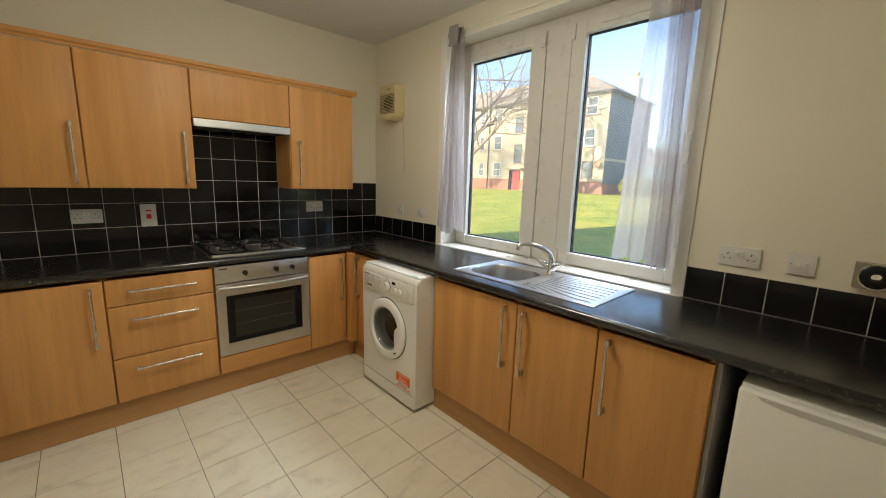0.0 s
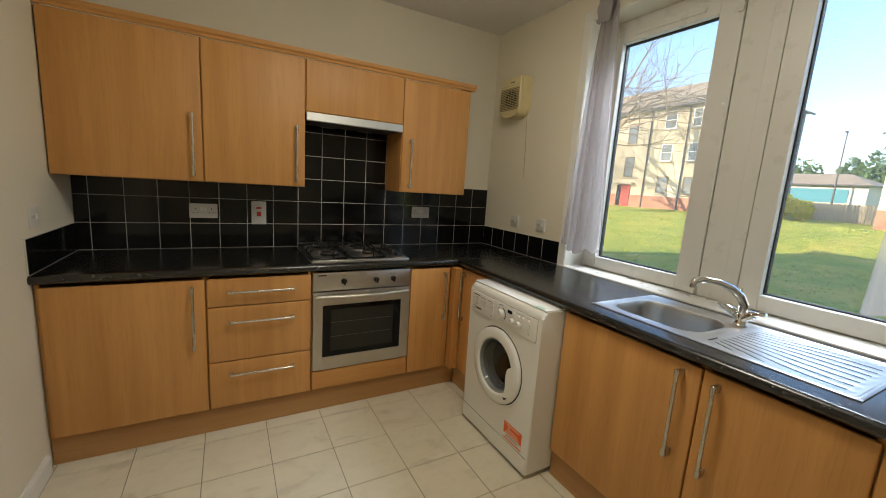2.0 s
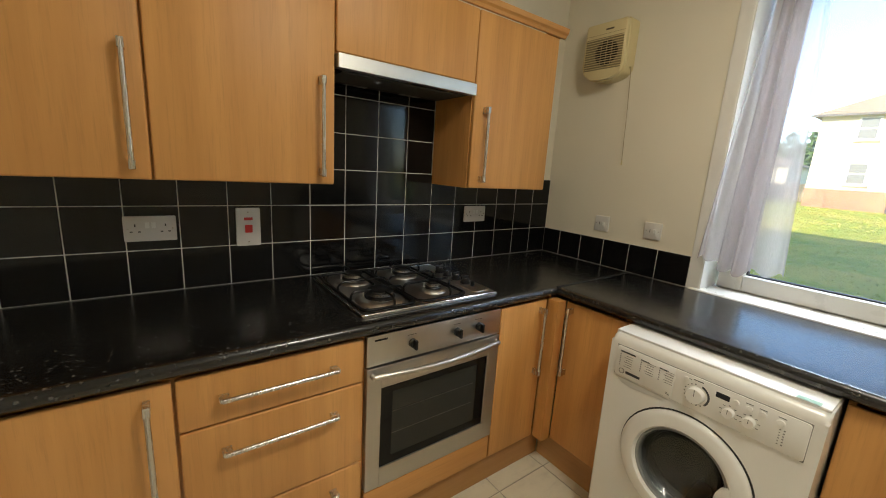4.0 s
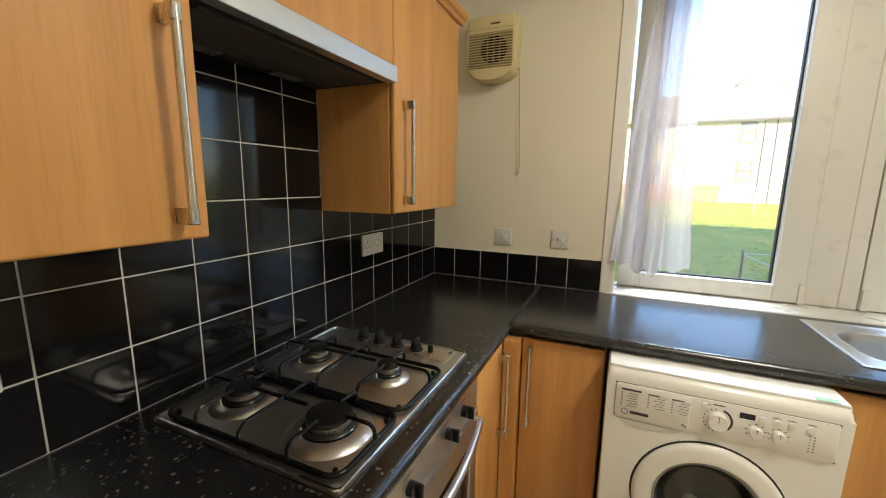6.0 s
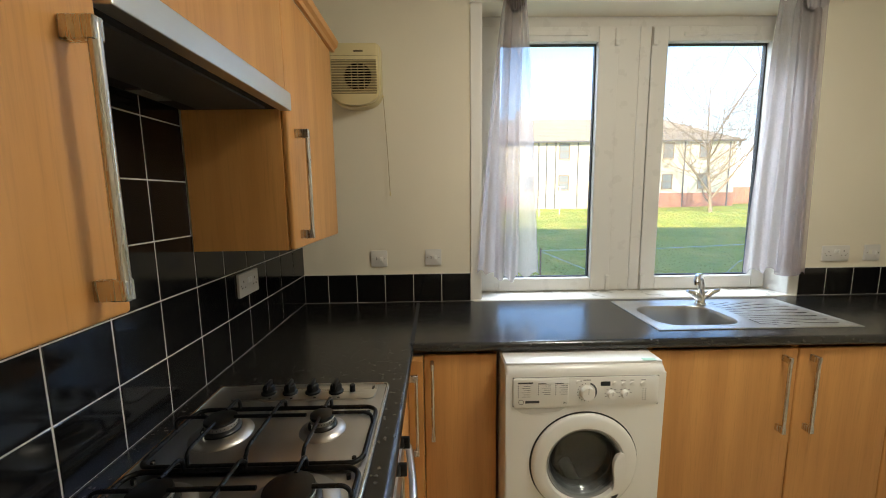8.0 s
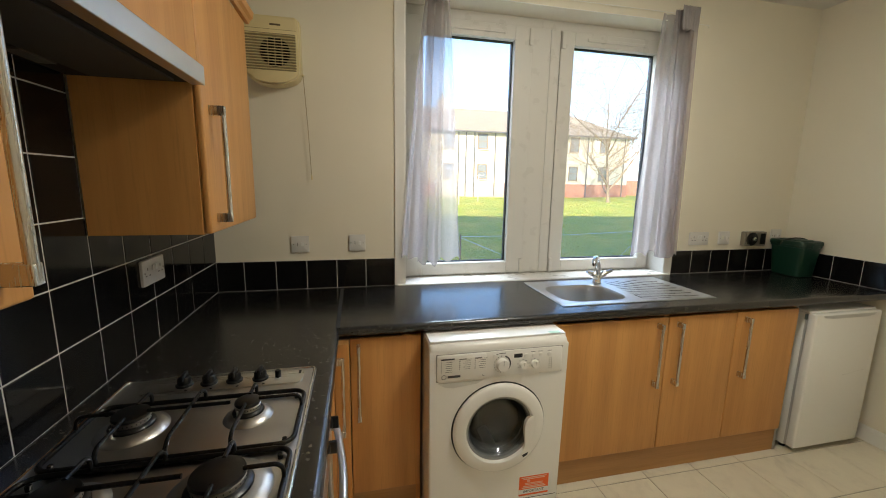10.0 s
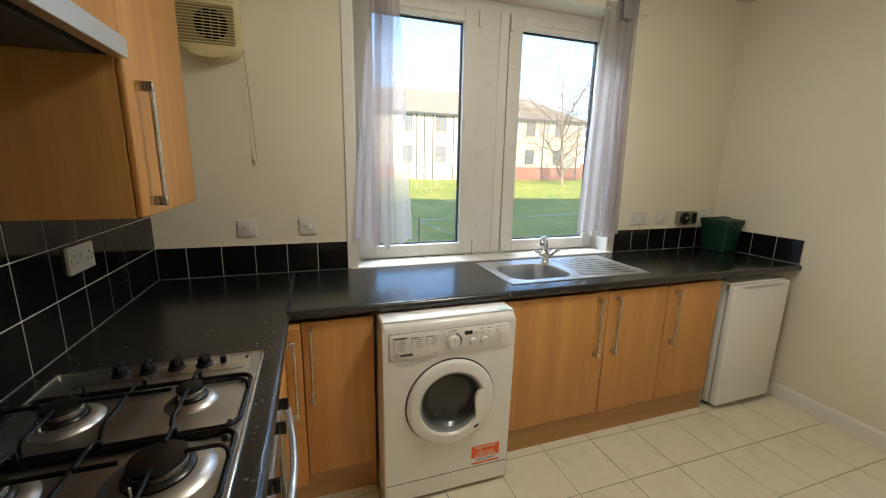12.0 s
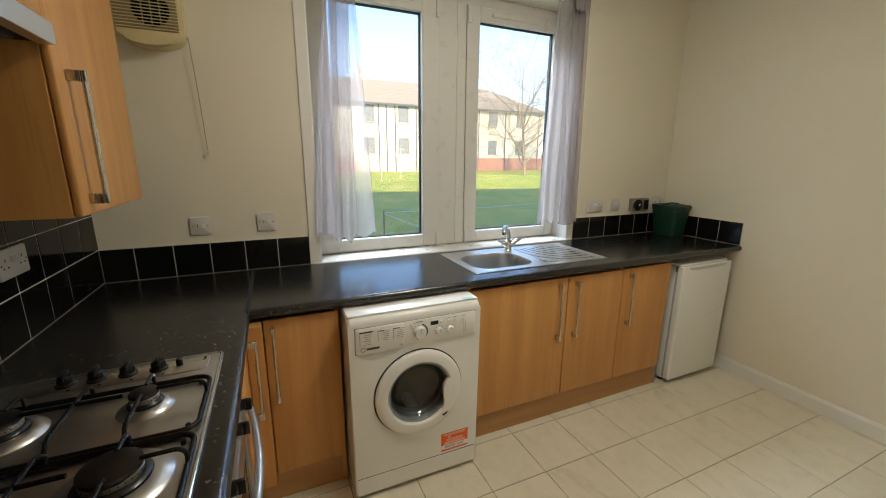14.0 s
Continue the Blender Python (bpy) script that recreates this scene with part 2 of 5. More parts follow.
JOINT = paint("dark floor joint", (0.20, 0.17, 0.13), 0.8, 120, 0.3)

GLASS = material("window glass", (1, 1, 1), 0.0, 0.0, Transmission_Weight=1.0, IOR=1.02)
# a thin translucent veil mixed into the panes, imitating glare haze over the view
gt = GLASS.node_tree
haze_, mx_, sm_ = gt.nodes.new("ShaderNodeBsdfTranslucent"), gt.nodes.new("ShaderNodeMixShader"), gt.nodes.new("ShaderNodeTexNoise")
haze_.inputs[0].default_value = (0.8, 0.8, 0.8, 1)
sm_.inputs["Scale"].default_value, sm_.inputs["Detail"].default_value = 3.0, 4.0
dr_ = gt.nodes.new("ShaderNodeMapRange")
dr_.inputs["To Min"].default_value, dr_.inputs["To Max"].default_value = 0.02, 0.055
gt.links.new(sm_.outputs["Fac"], dr_.inputs["Value"])
gt.links.new(dr_.outputs[0], mx_.inputs[0])
gt.links.new(gt.nodes["Principled BSDF"].outputs[0], mx_.inputs[1])
gt.links.new(haze_.outputs[0], mx_.inputs[2])
gt.links.new(mx_.outputs[0], gt.nodes["Material Output"].inputs[0])
OVENGLASS = material("dark oven glass", (0.004, 0.004, 0.004), 0.05, 0.0, Specular_IOR_Level=0.25)

# ---- the room: window wall x = 0, hob wall y = 0, x and y run negative into it ----
WX, SY, H = -2.676, -3.615, 2.587
OPEN = (-2.685, -0.905, 0.887, 2.41)  # window opening: y from, to; z from, to

wall_e = setting("wall_east", boxes(
    (0, 0.32, OPEN[1], 10.6, -1.2, 2.75), (0, 0.32, -16, OPEN[0], -1.2, 2.75),
    (0, 0.32, OPEN[0], OPEN[1], -1.2, OPEN[2]), (0, 0.32, OPEN[0], OPEN[1], OPEN[3], 2.75)), WALL, "cream painted window wall")
wall_n = setting("wall_north", box(WX - 0.2, 0, 0, 0.2, -0.2, 2.75), WALL, "cream painted wall behind the hob")
wall_w = setting("wall_west", box(WX - 0.2, WX, SY - 0.2, 0, -0.2, 2.75), WALL, "cream painted plain wall")
wall_s = setting("wall_south", box(WX, 0, SY - 0.2, SY, -0.2, 2.75), WALL, "cream painted plain wall")
setting("ceiling", box(WX, 0, SY, 0, H, H + 0.16), CEIL, "flat white painted ceiling")
floor = setting("floor", box(WX, 0, SY, 0, -0.2, -0.003), JOINT, "pale marbled square floor tiles with dark joints")
skirt = [(0, 0), (0.016, 0), (0.016, 0.075), (0.008, 0.09), (0, 0.09)]
setting("baseboard_1", prism(skirt, Matrix(((0, 0, 1, WX), (1, 0, 0, SY), (0, 1, 0, 0), (0, 0, 0, 1))), -WX - 0.3), GLOSS, "white gloss skirting board")
setting("baseboard_2", prism(skirt, Matrix(((1, 0, 0, WX), (0, 0, 1, SY + 0.016), (0, 1, 0, 0), (0, 0, 0, 1))), -SY - 0.64), GLOSS, "white gloss skirting board")
# the rest of the house, which shades the lawn
setting("house_block", boxes((-9, 0.32, -16, 10.6, 2.75, 8.0), (-9, -8.7, -16, 10.6, -1.2, 2.75), (-8.7, 0, 10.3, 10.6, -1.2, 2.75), (-8.7, 0, -16, -15.7, -1.2, 2.75)), WALL, "upper storeys of the same house")
rf = bmesh.new()
q = [rf.verts.new(p) for p in ((-9.3, -16.3, 8.0), (0.6, -16.3, 8.0), (0.6, 10.9, 8.0), (-9.3, 10.9, 8.0), (-4.4, -11.5, 10.2), (-4.4, 6.0, 10.2))]
for f in ((0, 1, 4), (1, 2, 5, 4), (2, 3, 5), (3, 0, 4, 5), (3, 2, 1, 0)):
    rf.faces.new([q[i] for i in f])
setting("house_roof", rf, paint("roof slate", (0.16, 0.14, 0.12), 0.8), "hipped roof of the same house")

# ---- window ----
FX = 0.145  # front of the sashes
def frame_rect(y0, y1, z0, z1, w, x0, x1, r=0.004):
    return boxes((x0, x1, y0, y0 + w, z0, z1, r), (x0, x1, y1 - w, y1, z0, z1, r),
                 (x0, x1, y0 + w, y1 - w, z0, z0 + w, r), (x0, x1, y0 + w, y1 - w, z1 - w, z1, r))


window = tagged(new("window_1"), "white plastic double casement window over the sink", "", "", "structure")
window.location = (0.15, -1.8, 0.9)
ORIGIN[window.name] = Vector(window.location)
fr = bmesh.new()
for row in ((0.16, 0.22, -0.955, -0.905, 0.905, 2.41), (0.16, 0.22, -2.685, -2.637, 0.905, 2.41), (0.16, 0.22, -2.637, -0.955, 2.358, 2.41), (0.16, 0.22, -2.637, -0.955, 0.887, 0.91)):
    box(*row, 0.003, bm=fr)
part("window_frame", fr, UPVC, window)
part("mullion", boxes((0.155, 0.22, -1.892, -1.715, 0.91, 2.358, 0.003), (0.149, 0.16, -1.89, -1.83, 0.91, 2.358, 0.003)), UPVC, window, "wide white centre post")
for side, (y0, y1, g0, g1) in enumerate(((-1.713, -0.972, -1.604, -1.072), (-2.632, -1.894, -2.553, -1.982))):
    sash = bmesh.new()
    for row in ((y0, g0, 0.912, 2.354), (g1, y1, 0.912, 2.354), (g0, g1, 0.912, 0.985), (g0, g1, 2.277, 2.354)):
        box(FX, FX + 0.07, *row, 0.004, bm=sash)
    s = part("sash", sash, UPVC, window, "white plastic opening sash")
    gk = bmesh.new()
    for row in ((g0, g0 + 0.006, 0.985, 2.277), (g1 - 0.006, g1, 0.985, 2.277), (g0, g1, 0.985, 0.991), (g0, g1, 2.271, 2.277)):
        box(FX + 0.035, FX + 0.06, *row, bm=gk)
    part("gasket", gk, GASKET, s)
    pane = part("pane", box(FX + 0.045, FX + 0.049, g0, g1, 0.985, 2.277), GLASS, s)
    pane.visible_shadow = False
    part("trickle_vent", box(FX - 0.008, FX + 0.002, (y0 + y1) / 2 - 0.2, (y0 + y1) / 2 + 0.2, 2.305, 2.325, 0.003), UPVC, s)
    he = y0 + 0.012 if side == 0 else y1 - 0.012
    for z in (0.955, 2.3):
        part("hinge", box(FX - 0.012, FX + 0.004, he - 0.011, he + 0.011, z - 0.045, z + 0.045, 0.003), UPVC, s)
    hy = y1 - 0.05 if side == 0 else y0 + 0.04
    hd = box(FX - 0.012, FX + 0.002, hy - 0.014, hy + 0.014, 1.62, 1.69, 0.004)
    box(FX - 0.035, FX - 0.012, hy - 0.011, hy + 0.011, 1.655, 1.68, 0.004, bm=hd)
    box(FX - 0.045, FX - 0.028, hy - 0.011, hy + 0.011, 1.53, 1.68, 0.005, bm=hd)
    part("handle", hd, UPVC, s)
part("window_sill", boxes((-0.022, 0.16, OPEN[0] + 0.004, OPEN[1] - 0.004, 0.889, 0.907, 0.006)), UPVC, window, "white painted inner sill")
trim = boxes((-0.007, 0.0, -0.952, -0.897, 0.9, 2.46, 0.002), (-0.007, 0.0, -2.69, -2.64, 0.9, 2.46, 0.002))
tagged(part("trim", trim, GLOSS), "white painted window casing", "", "", "structure")
box_lin = boxes((-0.004, 0.16, -0.957, -0.905, 0.905, 2.41), (-0.004, 0.16, -2.685, -2.636, 0.905, 2.41))
tagged(part("window_reveal", box_lin, GLOSS), "white painted window reveal", "", "", "structure")

# ---- base units ----
DOOR_T, GAP = 0.018, 0.0025


def handle_v(parent, p, axis, length=0.32, off=0.034):
    """Satin bar handle. p: its middle on the door's face; axis: 'x' or 'y', the way that the door faces (negative)."""
    x, y, z = p
    bm = bmesh.new()
    h = length / 2
    for s in (-1, 1):
        zz = z + s * (h - 0.012)
        if axis == "y":
            box(x - 0.0075, x + 0.0075, y - off - 0.006, y, zz - 0.013, zz + 0.013, 0.0015, 1, bm=bm)
        else:
            box(x - off - 0.006, x, y - 0.0075, y + 0.0075, zz - 0.013, zz + 0.013, 0.0015, 1, bm=bm)
    c = (x, y - off, z) if axis == "y" else (x - off, y, z)
    tube([(c[0], c[1], z - h + 0.006), (c[0], c[1], z + h - 0.006)], 0.0068, 12, bm=bm)
    return part("handle", bm, NICKEL, parent, "satin metal bar handle", smooth=True)


def handle_h(parent, x, y, z, length=0.32, off=0.032):
    bm = bmesh.new()
    for s in (-1, 1):
        xx = x + s * (length / 2 - 0.012)
        box(xx - 0.012, xx + 0.012, y - off, y, z - 0.006, z + 0.006, 0.0015, 1, bm=bm)
    tube([(x - length / 2 + 0.006, y - off, z), (x + length / 2 - 0.006, y - off, z)], 0.0068, 12, bm=bm)
    return part("handle", bm, NICKEL, parent, "satin metal bar handle", smooth=True)


YF, XF = -0.598, -0.595  # faces of the doors of the two runs
ZB, ZT = 0.142, 0.846


def unit_north(x0, x1, name, label):
    u = thing(name, (x0 + x1) / 2, -0.3, 0, label, "cabinet", "beech base units")
    yb = YF + DOOR_T + 0.002
    for xa, xb in ((x0, x0 + 0.018), (x1 - 0.018, x1)):
        part("side_panel", box(xa, xb, yb, -0.02, 0.14, 0.858), WOOD_V, u)
    part("base_panel", box(x0 + 0.018, x1 - 0.018, yb, -0.02, 0.14, 0.158), WOOD_X, u)
    part("back_panel", box(x0 + 0.018, x1 - 0.018, -0.03, -0.02, 0.158, 0.858), WOOD_V, u)
    return u


def door_north(u, x0, x1, z0, z1, wood=None, y=YF, name="door"):
    return part(name, box(x0 + GAP, x1 - GAP, y, y + DOOR_T, z0 + GAP, z1 - GAP, 0.005, 3), wood or WOOD_V, u, smooth=True)


u = unit_north(-2.672, -2.055, "base_cabinet", "beech-look base cabinet with one closed door and a bar handle")
d = door_north(u, -2.66, -2.055, ZB, ZT)
handle_v(d, (-2.108, YF, 0.653), "y")

u = unit_north(-2.055, -1.547, "drawer_cabinet", "beech-look cabinet of three closed drawers with bar handles")
for z0, z1, zh in ((0.695, ZT, 0.776), (0.398, 0.695, 0.617), (ZB, 0.398, 0.331)):
    d = door_north(u, -2.053, -1.549, z0, z1, WOOD_V, name="drawer_front")
    handle_h(d, -1.80, YF, zh)

u = unit_north(-1.545, -0.946, "oven_housing", "beech-look oven housing with a low filler panel")
door_north(u, -1.545, -0.946, ZB, 0.262, WOOD_X, name="filler_panel")

u = unit_north(-0.944, -0.605, "corner_cabinet", "beech-look corner cabinet with two narrow doors at an angle")
d = door_north(u, -0.944, -0.655, ZB, ZT)
handle_v(d, (-0.703, YF, 0.653), "y")
part("corner_post", box(-0.652, XF, -0.655, YF, ZB, ZT, 0.002), WOOD_V, u)
d = part("door", box(XF, XF + DOOR_T, -0.945, -0.657, ZB + GAP, ZT - GAP, 0.005, 3), WOOD_V, u, smooth=True)
handle_v(d, (XF, -0.691, 0.661), "x")
part("side_panel", box(XF + DOOR_T + 0.002, -0.02, -0.948, -0.93, 0.0, 0.858), WOOD_V, u)


def unit_east(y1, y0, label, hinge, name="base_cabinet"):
    u = thing(name, -0.3, (y0 + y1) / 2, 0, label, "cabinet", "beech base units")
    xb = XF + DOOR_T + 0.002
    for ya, yb in ((y0, y0 + 0.016), (y1 - 0.016, y1)):
        part("side_panel", box(xb, -0.02, ya, yb, 0.14, 0.858), WOOD_V, u)
    part("base_panel", box(xb, -0.02, y0 + 0.016, y1 - 0.016, 0.14, 0.156), WOOD_Y, u)
    part("back_panel", box(-0.03, -0.02, y0 + 0.016, y1 - 0.016, 0.156, 0.69), WOOD_V, u)
    d = part("door", box(XF, XF + DOOR_T, y0 + GAP, y1 - GAP, ZB + GAP, ZT - GAP, 0.005, 3), WOOD_V, u, smooth=True)
    handle_v(d, (XF, hinge, 0.658), "x")
    return u


unit_east(-1.556, -2.160, "wide beech-look sink cabinet with one closed door", -2.098, "sink_cabinet")
unit_east(-2.160, -2.566, "narrow beech-look base cabinet with one closed door", -2.212)
u = unit_east(-2.566, -2.969, "narrow beech-look base cabinet at the end of the run", -2.618)
part("end_panel", box(XF + DOOR_T + 0.002, -0.02, -2.986, -2.971, 0.0, 0.858, 0.001), paint("grey panel edge", (0.34, 0.335, 0.31), 0.6), u, "pale grey end panel")

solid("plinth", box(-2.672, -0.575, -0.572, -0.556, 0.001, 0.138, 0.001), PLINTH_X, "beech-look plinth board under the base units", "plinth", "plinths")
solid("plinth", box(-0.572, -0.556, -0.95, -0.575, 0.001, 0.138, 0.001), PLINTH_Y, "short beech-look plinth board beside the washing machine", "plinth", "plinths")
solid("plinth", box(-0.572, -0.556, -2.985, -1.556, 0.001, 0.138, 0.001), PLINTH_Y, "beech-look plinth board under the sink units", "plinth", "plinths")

# ---- worktops ----
WT0, WT1 = 0.86, 0.90
nose = [(0, WT0), (0.085, WT0)] + [(0.085 + 0.02 * math.cos(radians(a)), 0.88 + 0.02 * math.sin(radians(a))) for a in range(-90, 91, 15)] + [(0, WT1)]
nose = [p for i, p in enumerate(nose) if i == 0 or (abs(p[0] - nose[i - 1][0]) + abs(p[1] - nose[i - 1][1])) > 1e-5]
M_N = Matrix(((0, 0, 1, WX), (-1, 0, 0, -0.515), (0, 1, 0, 0), (0, 0, 0, 1)))
wt = thing("worktop", -1.3, -0.3, WT0, "black speckled laminate worktop under the hob", "worktop", "worktops")
part("front_edge", prism(nose, M_N, -0.615 - WX), LAMINATE, wt, "rounded front edge", smooth=True)
part("top", boxes((WX, -0.615, -0.515, -0.001, WT0, WT1), (-0.615, -0.001, -0.612, -0.001, WT0, WT1)), LAMINATE, wt)
M_E = Matrix(((-1, 0, 0, -0.515), (0, 0, -1, -0.616), (0, 1, 0, 0), (0, 0, 0, 1)))
wt2 = thing("worktop", -0.3, -2.1, WT0, "long black speckled laminate worktop round the sink", "worktop", "worktops")
part("front_edge", prism(nose, M_E, -SY - 0.616), LAMINATE, wt2, "rounded front edge", smooth=True)
BOWL = (-0.475, -0.175, -2.045, -1.68)
part("top", boxes((-0.515, -0.001, BOWL[3], -0.616, WT0, WT1), (-0.515, -0.001, SY, BOWL[2], WT0, WT1),
                  (-0.515, BOWL[0], BOWL[2], BOWL[3], WT0, WT1), (BOWL[1], -0.001, BOWL[2], BOWL[3], WT0, WT1)), LAMINATE, wt2)
solid("joint_strip", boxes((-0.612, -0.004, -0.6155, -0.6125, WT0 + 0.002, WT1 + 0.0012), (-0.612, -0.004, -0.622, -0.606, WT1, WT1 + 0.0014)), DARK, "dark joint strip between the two worktops", "strip")

# ---- wall units ----
UY, UB, UT = -0.303, 1.312, 2.042
USE = ((-2.672, -2.057), (-2.057, -1.538), (-1.538, -0.926), (-0.926, -0.415))


def wall_unit(x0, x1, z0, label, hx=None, name="wall_cabinet"):
    u = thing(name, (x0 + x1) / 2, -0.15, z0, label, "cabinet", "beech wall units")
    yb = UY + DOOR_T + 0.002
    for xa, xb in ((x0, x0 + 0.016), (x1 - 0.016, x1)):
        part("side_panel", box(xa, xb, yb, -0.012, z0, UT), WOOD_V, u)
    for za, zb in ((z0, z0 + 0.016), (UT - 0.016, UT)):
        part("shelf_panel", box(x0 + 0.016, x1 - 0.016, yb, -0.012, za, zb), WOOD_X, u)
    part("back_panel", box(x0 + 0.016, x1 - 0.016, -0.02, -0.012, z0 + 0.016, UT - 0.016), WOOD_V, u)
    d = part("door", box(x0 + GAP, x1 - GAP, UY, UY + DOOR_T, z0 + 0.001, UT - 0.002, 0.006, 3), WOOD_V, u, smooth=True)
    if hx:
        handle_v(d, (hx, UY, 1.502), "y")
    return u


wall_unit(*USE[0], UB, "wide beech-look wall cabinet with a closed door", -2.10)
wall_unit(*USE[1], UB, "beech-look wall cabinet beside the cooker hood", -1.59)
wall_unit(*USE[2], 1.752, "short beech-look cabinet above the cooker hood", None, "hood_cabinet")
wall_unit(*USE[3], UB, "beech-look wall cabinet near the window wall", -0.868)
corn = [(0, 0), (0.012, 0), (0.016, 0.012), (0.026, 0.02), (0.03, 0.04), (0, 0.04)]
M_C = Matrix(((0, 0, 1, -2.672), (-1, 0, 0, UY + 0.002), (0, 1, 0, UT + 0.001), (0, 0, 0, 1)))
cb = prism(corn, M_C, 2.672 - 0.415 + 0.028)
M_C2 = Matrix(((1, 0, 0, -0.417), (0, 0, -1, -0.012), (0, 1, 0, UT + 0.001), (0, 0, 0, 1)))
prism(corn, M_C2, -UY - 0.014, bm=cb)
solid("cornice", cb, WOOD_X, "beech-look cornice moulding along the top of the wall cabinets", "cornice")

# cooker hood
hood = thing("cooker_hood", -1.232, -0.16, 1.7, "slim built-in cooker hood with a steel front edge and dark underside", "cooker hood")
part("body", box(-1.534, -0.930, -0.285, -0.014, 1.706, 1.749, 0.002), DARK, hood)
part("front_edge", box(-1.534, -0.930, -0.318, -0.286, 1.701, 1.748, 0.002), brushed("hood steel", (0.72, 0.72, 0.70), 0.35, (3, 200, 200)), hood, "brushed steel front strip")
part("filter", box(-1.50, -0.965, -0.26, -0.08, 1.700, 1.7055, 0.001), paint("grey hood mesh", (0.045, 0.042, 0.038), 0.6, 400, 0.5), hood)
for x in (-1.1, -1.36):
    part("lamp_cover", box(x - 0.05, x + 0.05, -0.07, -0.035, 1.701, 1.7055, 0.001), paint("smoky lamp cover", (0.12, 0.11, 0.1), 0.3), hood)

# ---- wall tiles ----
PITCH, PZ, TT, G2 = 0.1535, 0.1525, 0.008, 0.0018
tile_meshes = {}


def tile(parent, m, w, h):
    """One glazed tile, w by h, lying in the pose's xy plane."""
    key = (round(w, 3), round(h, 3))
    if key not in tile_meshes:
        bm = bmesh.new()
        hw, hh, e = w / 2 - G2, h / 2 - G2, 0.0018
        lo = [bm.verts.new((x, y, 0)) for x, y in ((-hw, -hh), (hw, -hh), (hw, hh), (-hw, hh))]
        md = [bm.verts.new((x, y, TT - 0.0012)) for x, y in ((-hw, -hh), (hw, -hh), (hw, hh), (-hw, hh))]
        hi = [bm.verts.new((x, y, TT)) for x, y in ((-hw + e, -hh + e), (hw - e, -hh + e), (hw - e, hh - e), (-hw + e, hh - e))]
        bm.faces.new(hi)
        for a, b in ((lo, md), (md, hi)):
            for k in range(4):
                bm.faces.new((a[k], a[(k + 1) % 4], b[(k + 1) % 4], b[k]))
        bmesh.ops.recalc_face_normals(bm, faces=bm.faces[:])
        me = bpy.data.meshes.new("tile")
        bm.to_mesh(me)
        bm.free()
        me.materials.append(TILE)
        tile_meshes[key] = me
    ob = new("tile", tile_meshes[key])
    ob.parent = parent
    lean = pose(0, 0, 0, random.uniform(-0.25, 0.25), random.uniform(-0.25, 0.25), 0)
    ob.matrix_basis = m @ lean


def cuts(a, b, line, pitch):
    """Pieces of a run from a to b with a joint at line."""
    k0 = math.floor((a - line) / pitch) + 1
    marks = [a] + [line + pitch * k for k in range(k0, k0 + 200) if a + 0.012 < line + pitch * k < b - 0.012] + [b]
    return list(zip(marks, marks[1:]))


Z0 = WT1 + 0.001
bed = bmesh.new()
box(WX, -0.001, -0.0068, 0, Z0, Z0 + 3 * PZ, bm=bed)
box(-1.538, -0.926, -0.0068, 0, Z0 + 3 * PZ, 1.752, bm=bed)
part("grout_bed", bed, GROUT, wall_n)
for x0, x1 in cuts(WX, -0.001, 0, PITCH):
    for r in range(3):
        tile(wall_n, on_north((x0 + x1) / 2, Z0 + PZ * (r + 0.5), -0.0005), x1 - x0, PZ)
for x0, x1 in cuts(-1.538, -0.926, 0, PITCH):
    for z0, z1 in cuts(Z0 + 3 * PZ, 1.75, Z0, PZ):
        tile(wall_n, on_north((x0 + x1) / 2, (z0 + z1) / 2, -0.0005), x1 - x0, z1 - z0)
for a, b, line in ((-0.897, -0.009, -0.135), (SY + 0.001, -2.692, -2.692)):
    part("grout_bed", box(-0.0068, 0, a, b, Z0, Z0 + PZ), GROUT, wall_e)
    for y0, y1 in cuts(a, b, line, 0.1513):
        tile(wall_e, on_east((y0 + y1) / 2, Z0 + PZ / 2, -0.0005), y1 - y0, PZ)
part("grout_bed", box(-0.606, -0.009, SY, SY + 0.0068, Z0, Z0 + PZ), GROUT, wall_s)
for x0, x1 in cuts(-0.606, -0.009, -0.606, 0.1513):
    tile(wall_s, Matrix(((-1, 0, 0, (x0 + x1) / 2), (0, 0, 1, SY + 0.0005), (0, 1, 0, Z0 + PZ / 2), (0, 0, 0, 1))), x1 - x0, PZ)
part("grout_bed", box(WX, WX + 0.0068, -0.615, -0.009, Z0, Z0 + PZ), GROUT, wall_w)
for y0, y1 in cuts(-0.615, -0.009, -0.615, 0.1513):
    tile(wall_w, Matrix(((0, 0, 1, WX + 0.0005), (1, 0, 0, (y0 + y1) / 2), (0, 1, 0, Z0 + PZ / 2), (0, 0, 0, 1))), y1 - y0, PZ)

# ---- floor tiles ----
fx, fy, fw = -0.62, -0.66, 0.2915
floor_meshes = {}
for x0, x1 in cuts(WX, -0.02, fx, fw):
    for y0, y1 in cuts(SY, -0.02, fy, fw):
        key = (round(x1 - x0, 3), round(y1 - y0, 3))
        if key not in floor_meshes:
            bm = box(-key[0] / 2 + 0.0016, key[0] / 2 - 0.0016, -key[1] / 2 + 0.0016, key[1] / 2 - 0.0016, -0.003, 0.0)
            top = [e for e in bm.edges if all(v.co.z > -0.001 for v in e.verts)]
            bmesh.ops.bevel(bm, geom=top, offset=0.0012, segments=1, affect="EDGES")
            me = bpy.data.meshes.new("tile")
            bm.to_mesh(me)
            bm.free()
            me.materials.append(FLOOR)
            floor_meshes[key] = me
        ob = new("tile", floor_meshes[key])
        ob.parent = floor
        ob.location = ((x0 + x1) / 2, (y0 + y1) / 2, 0)

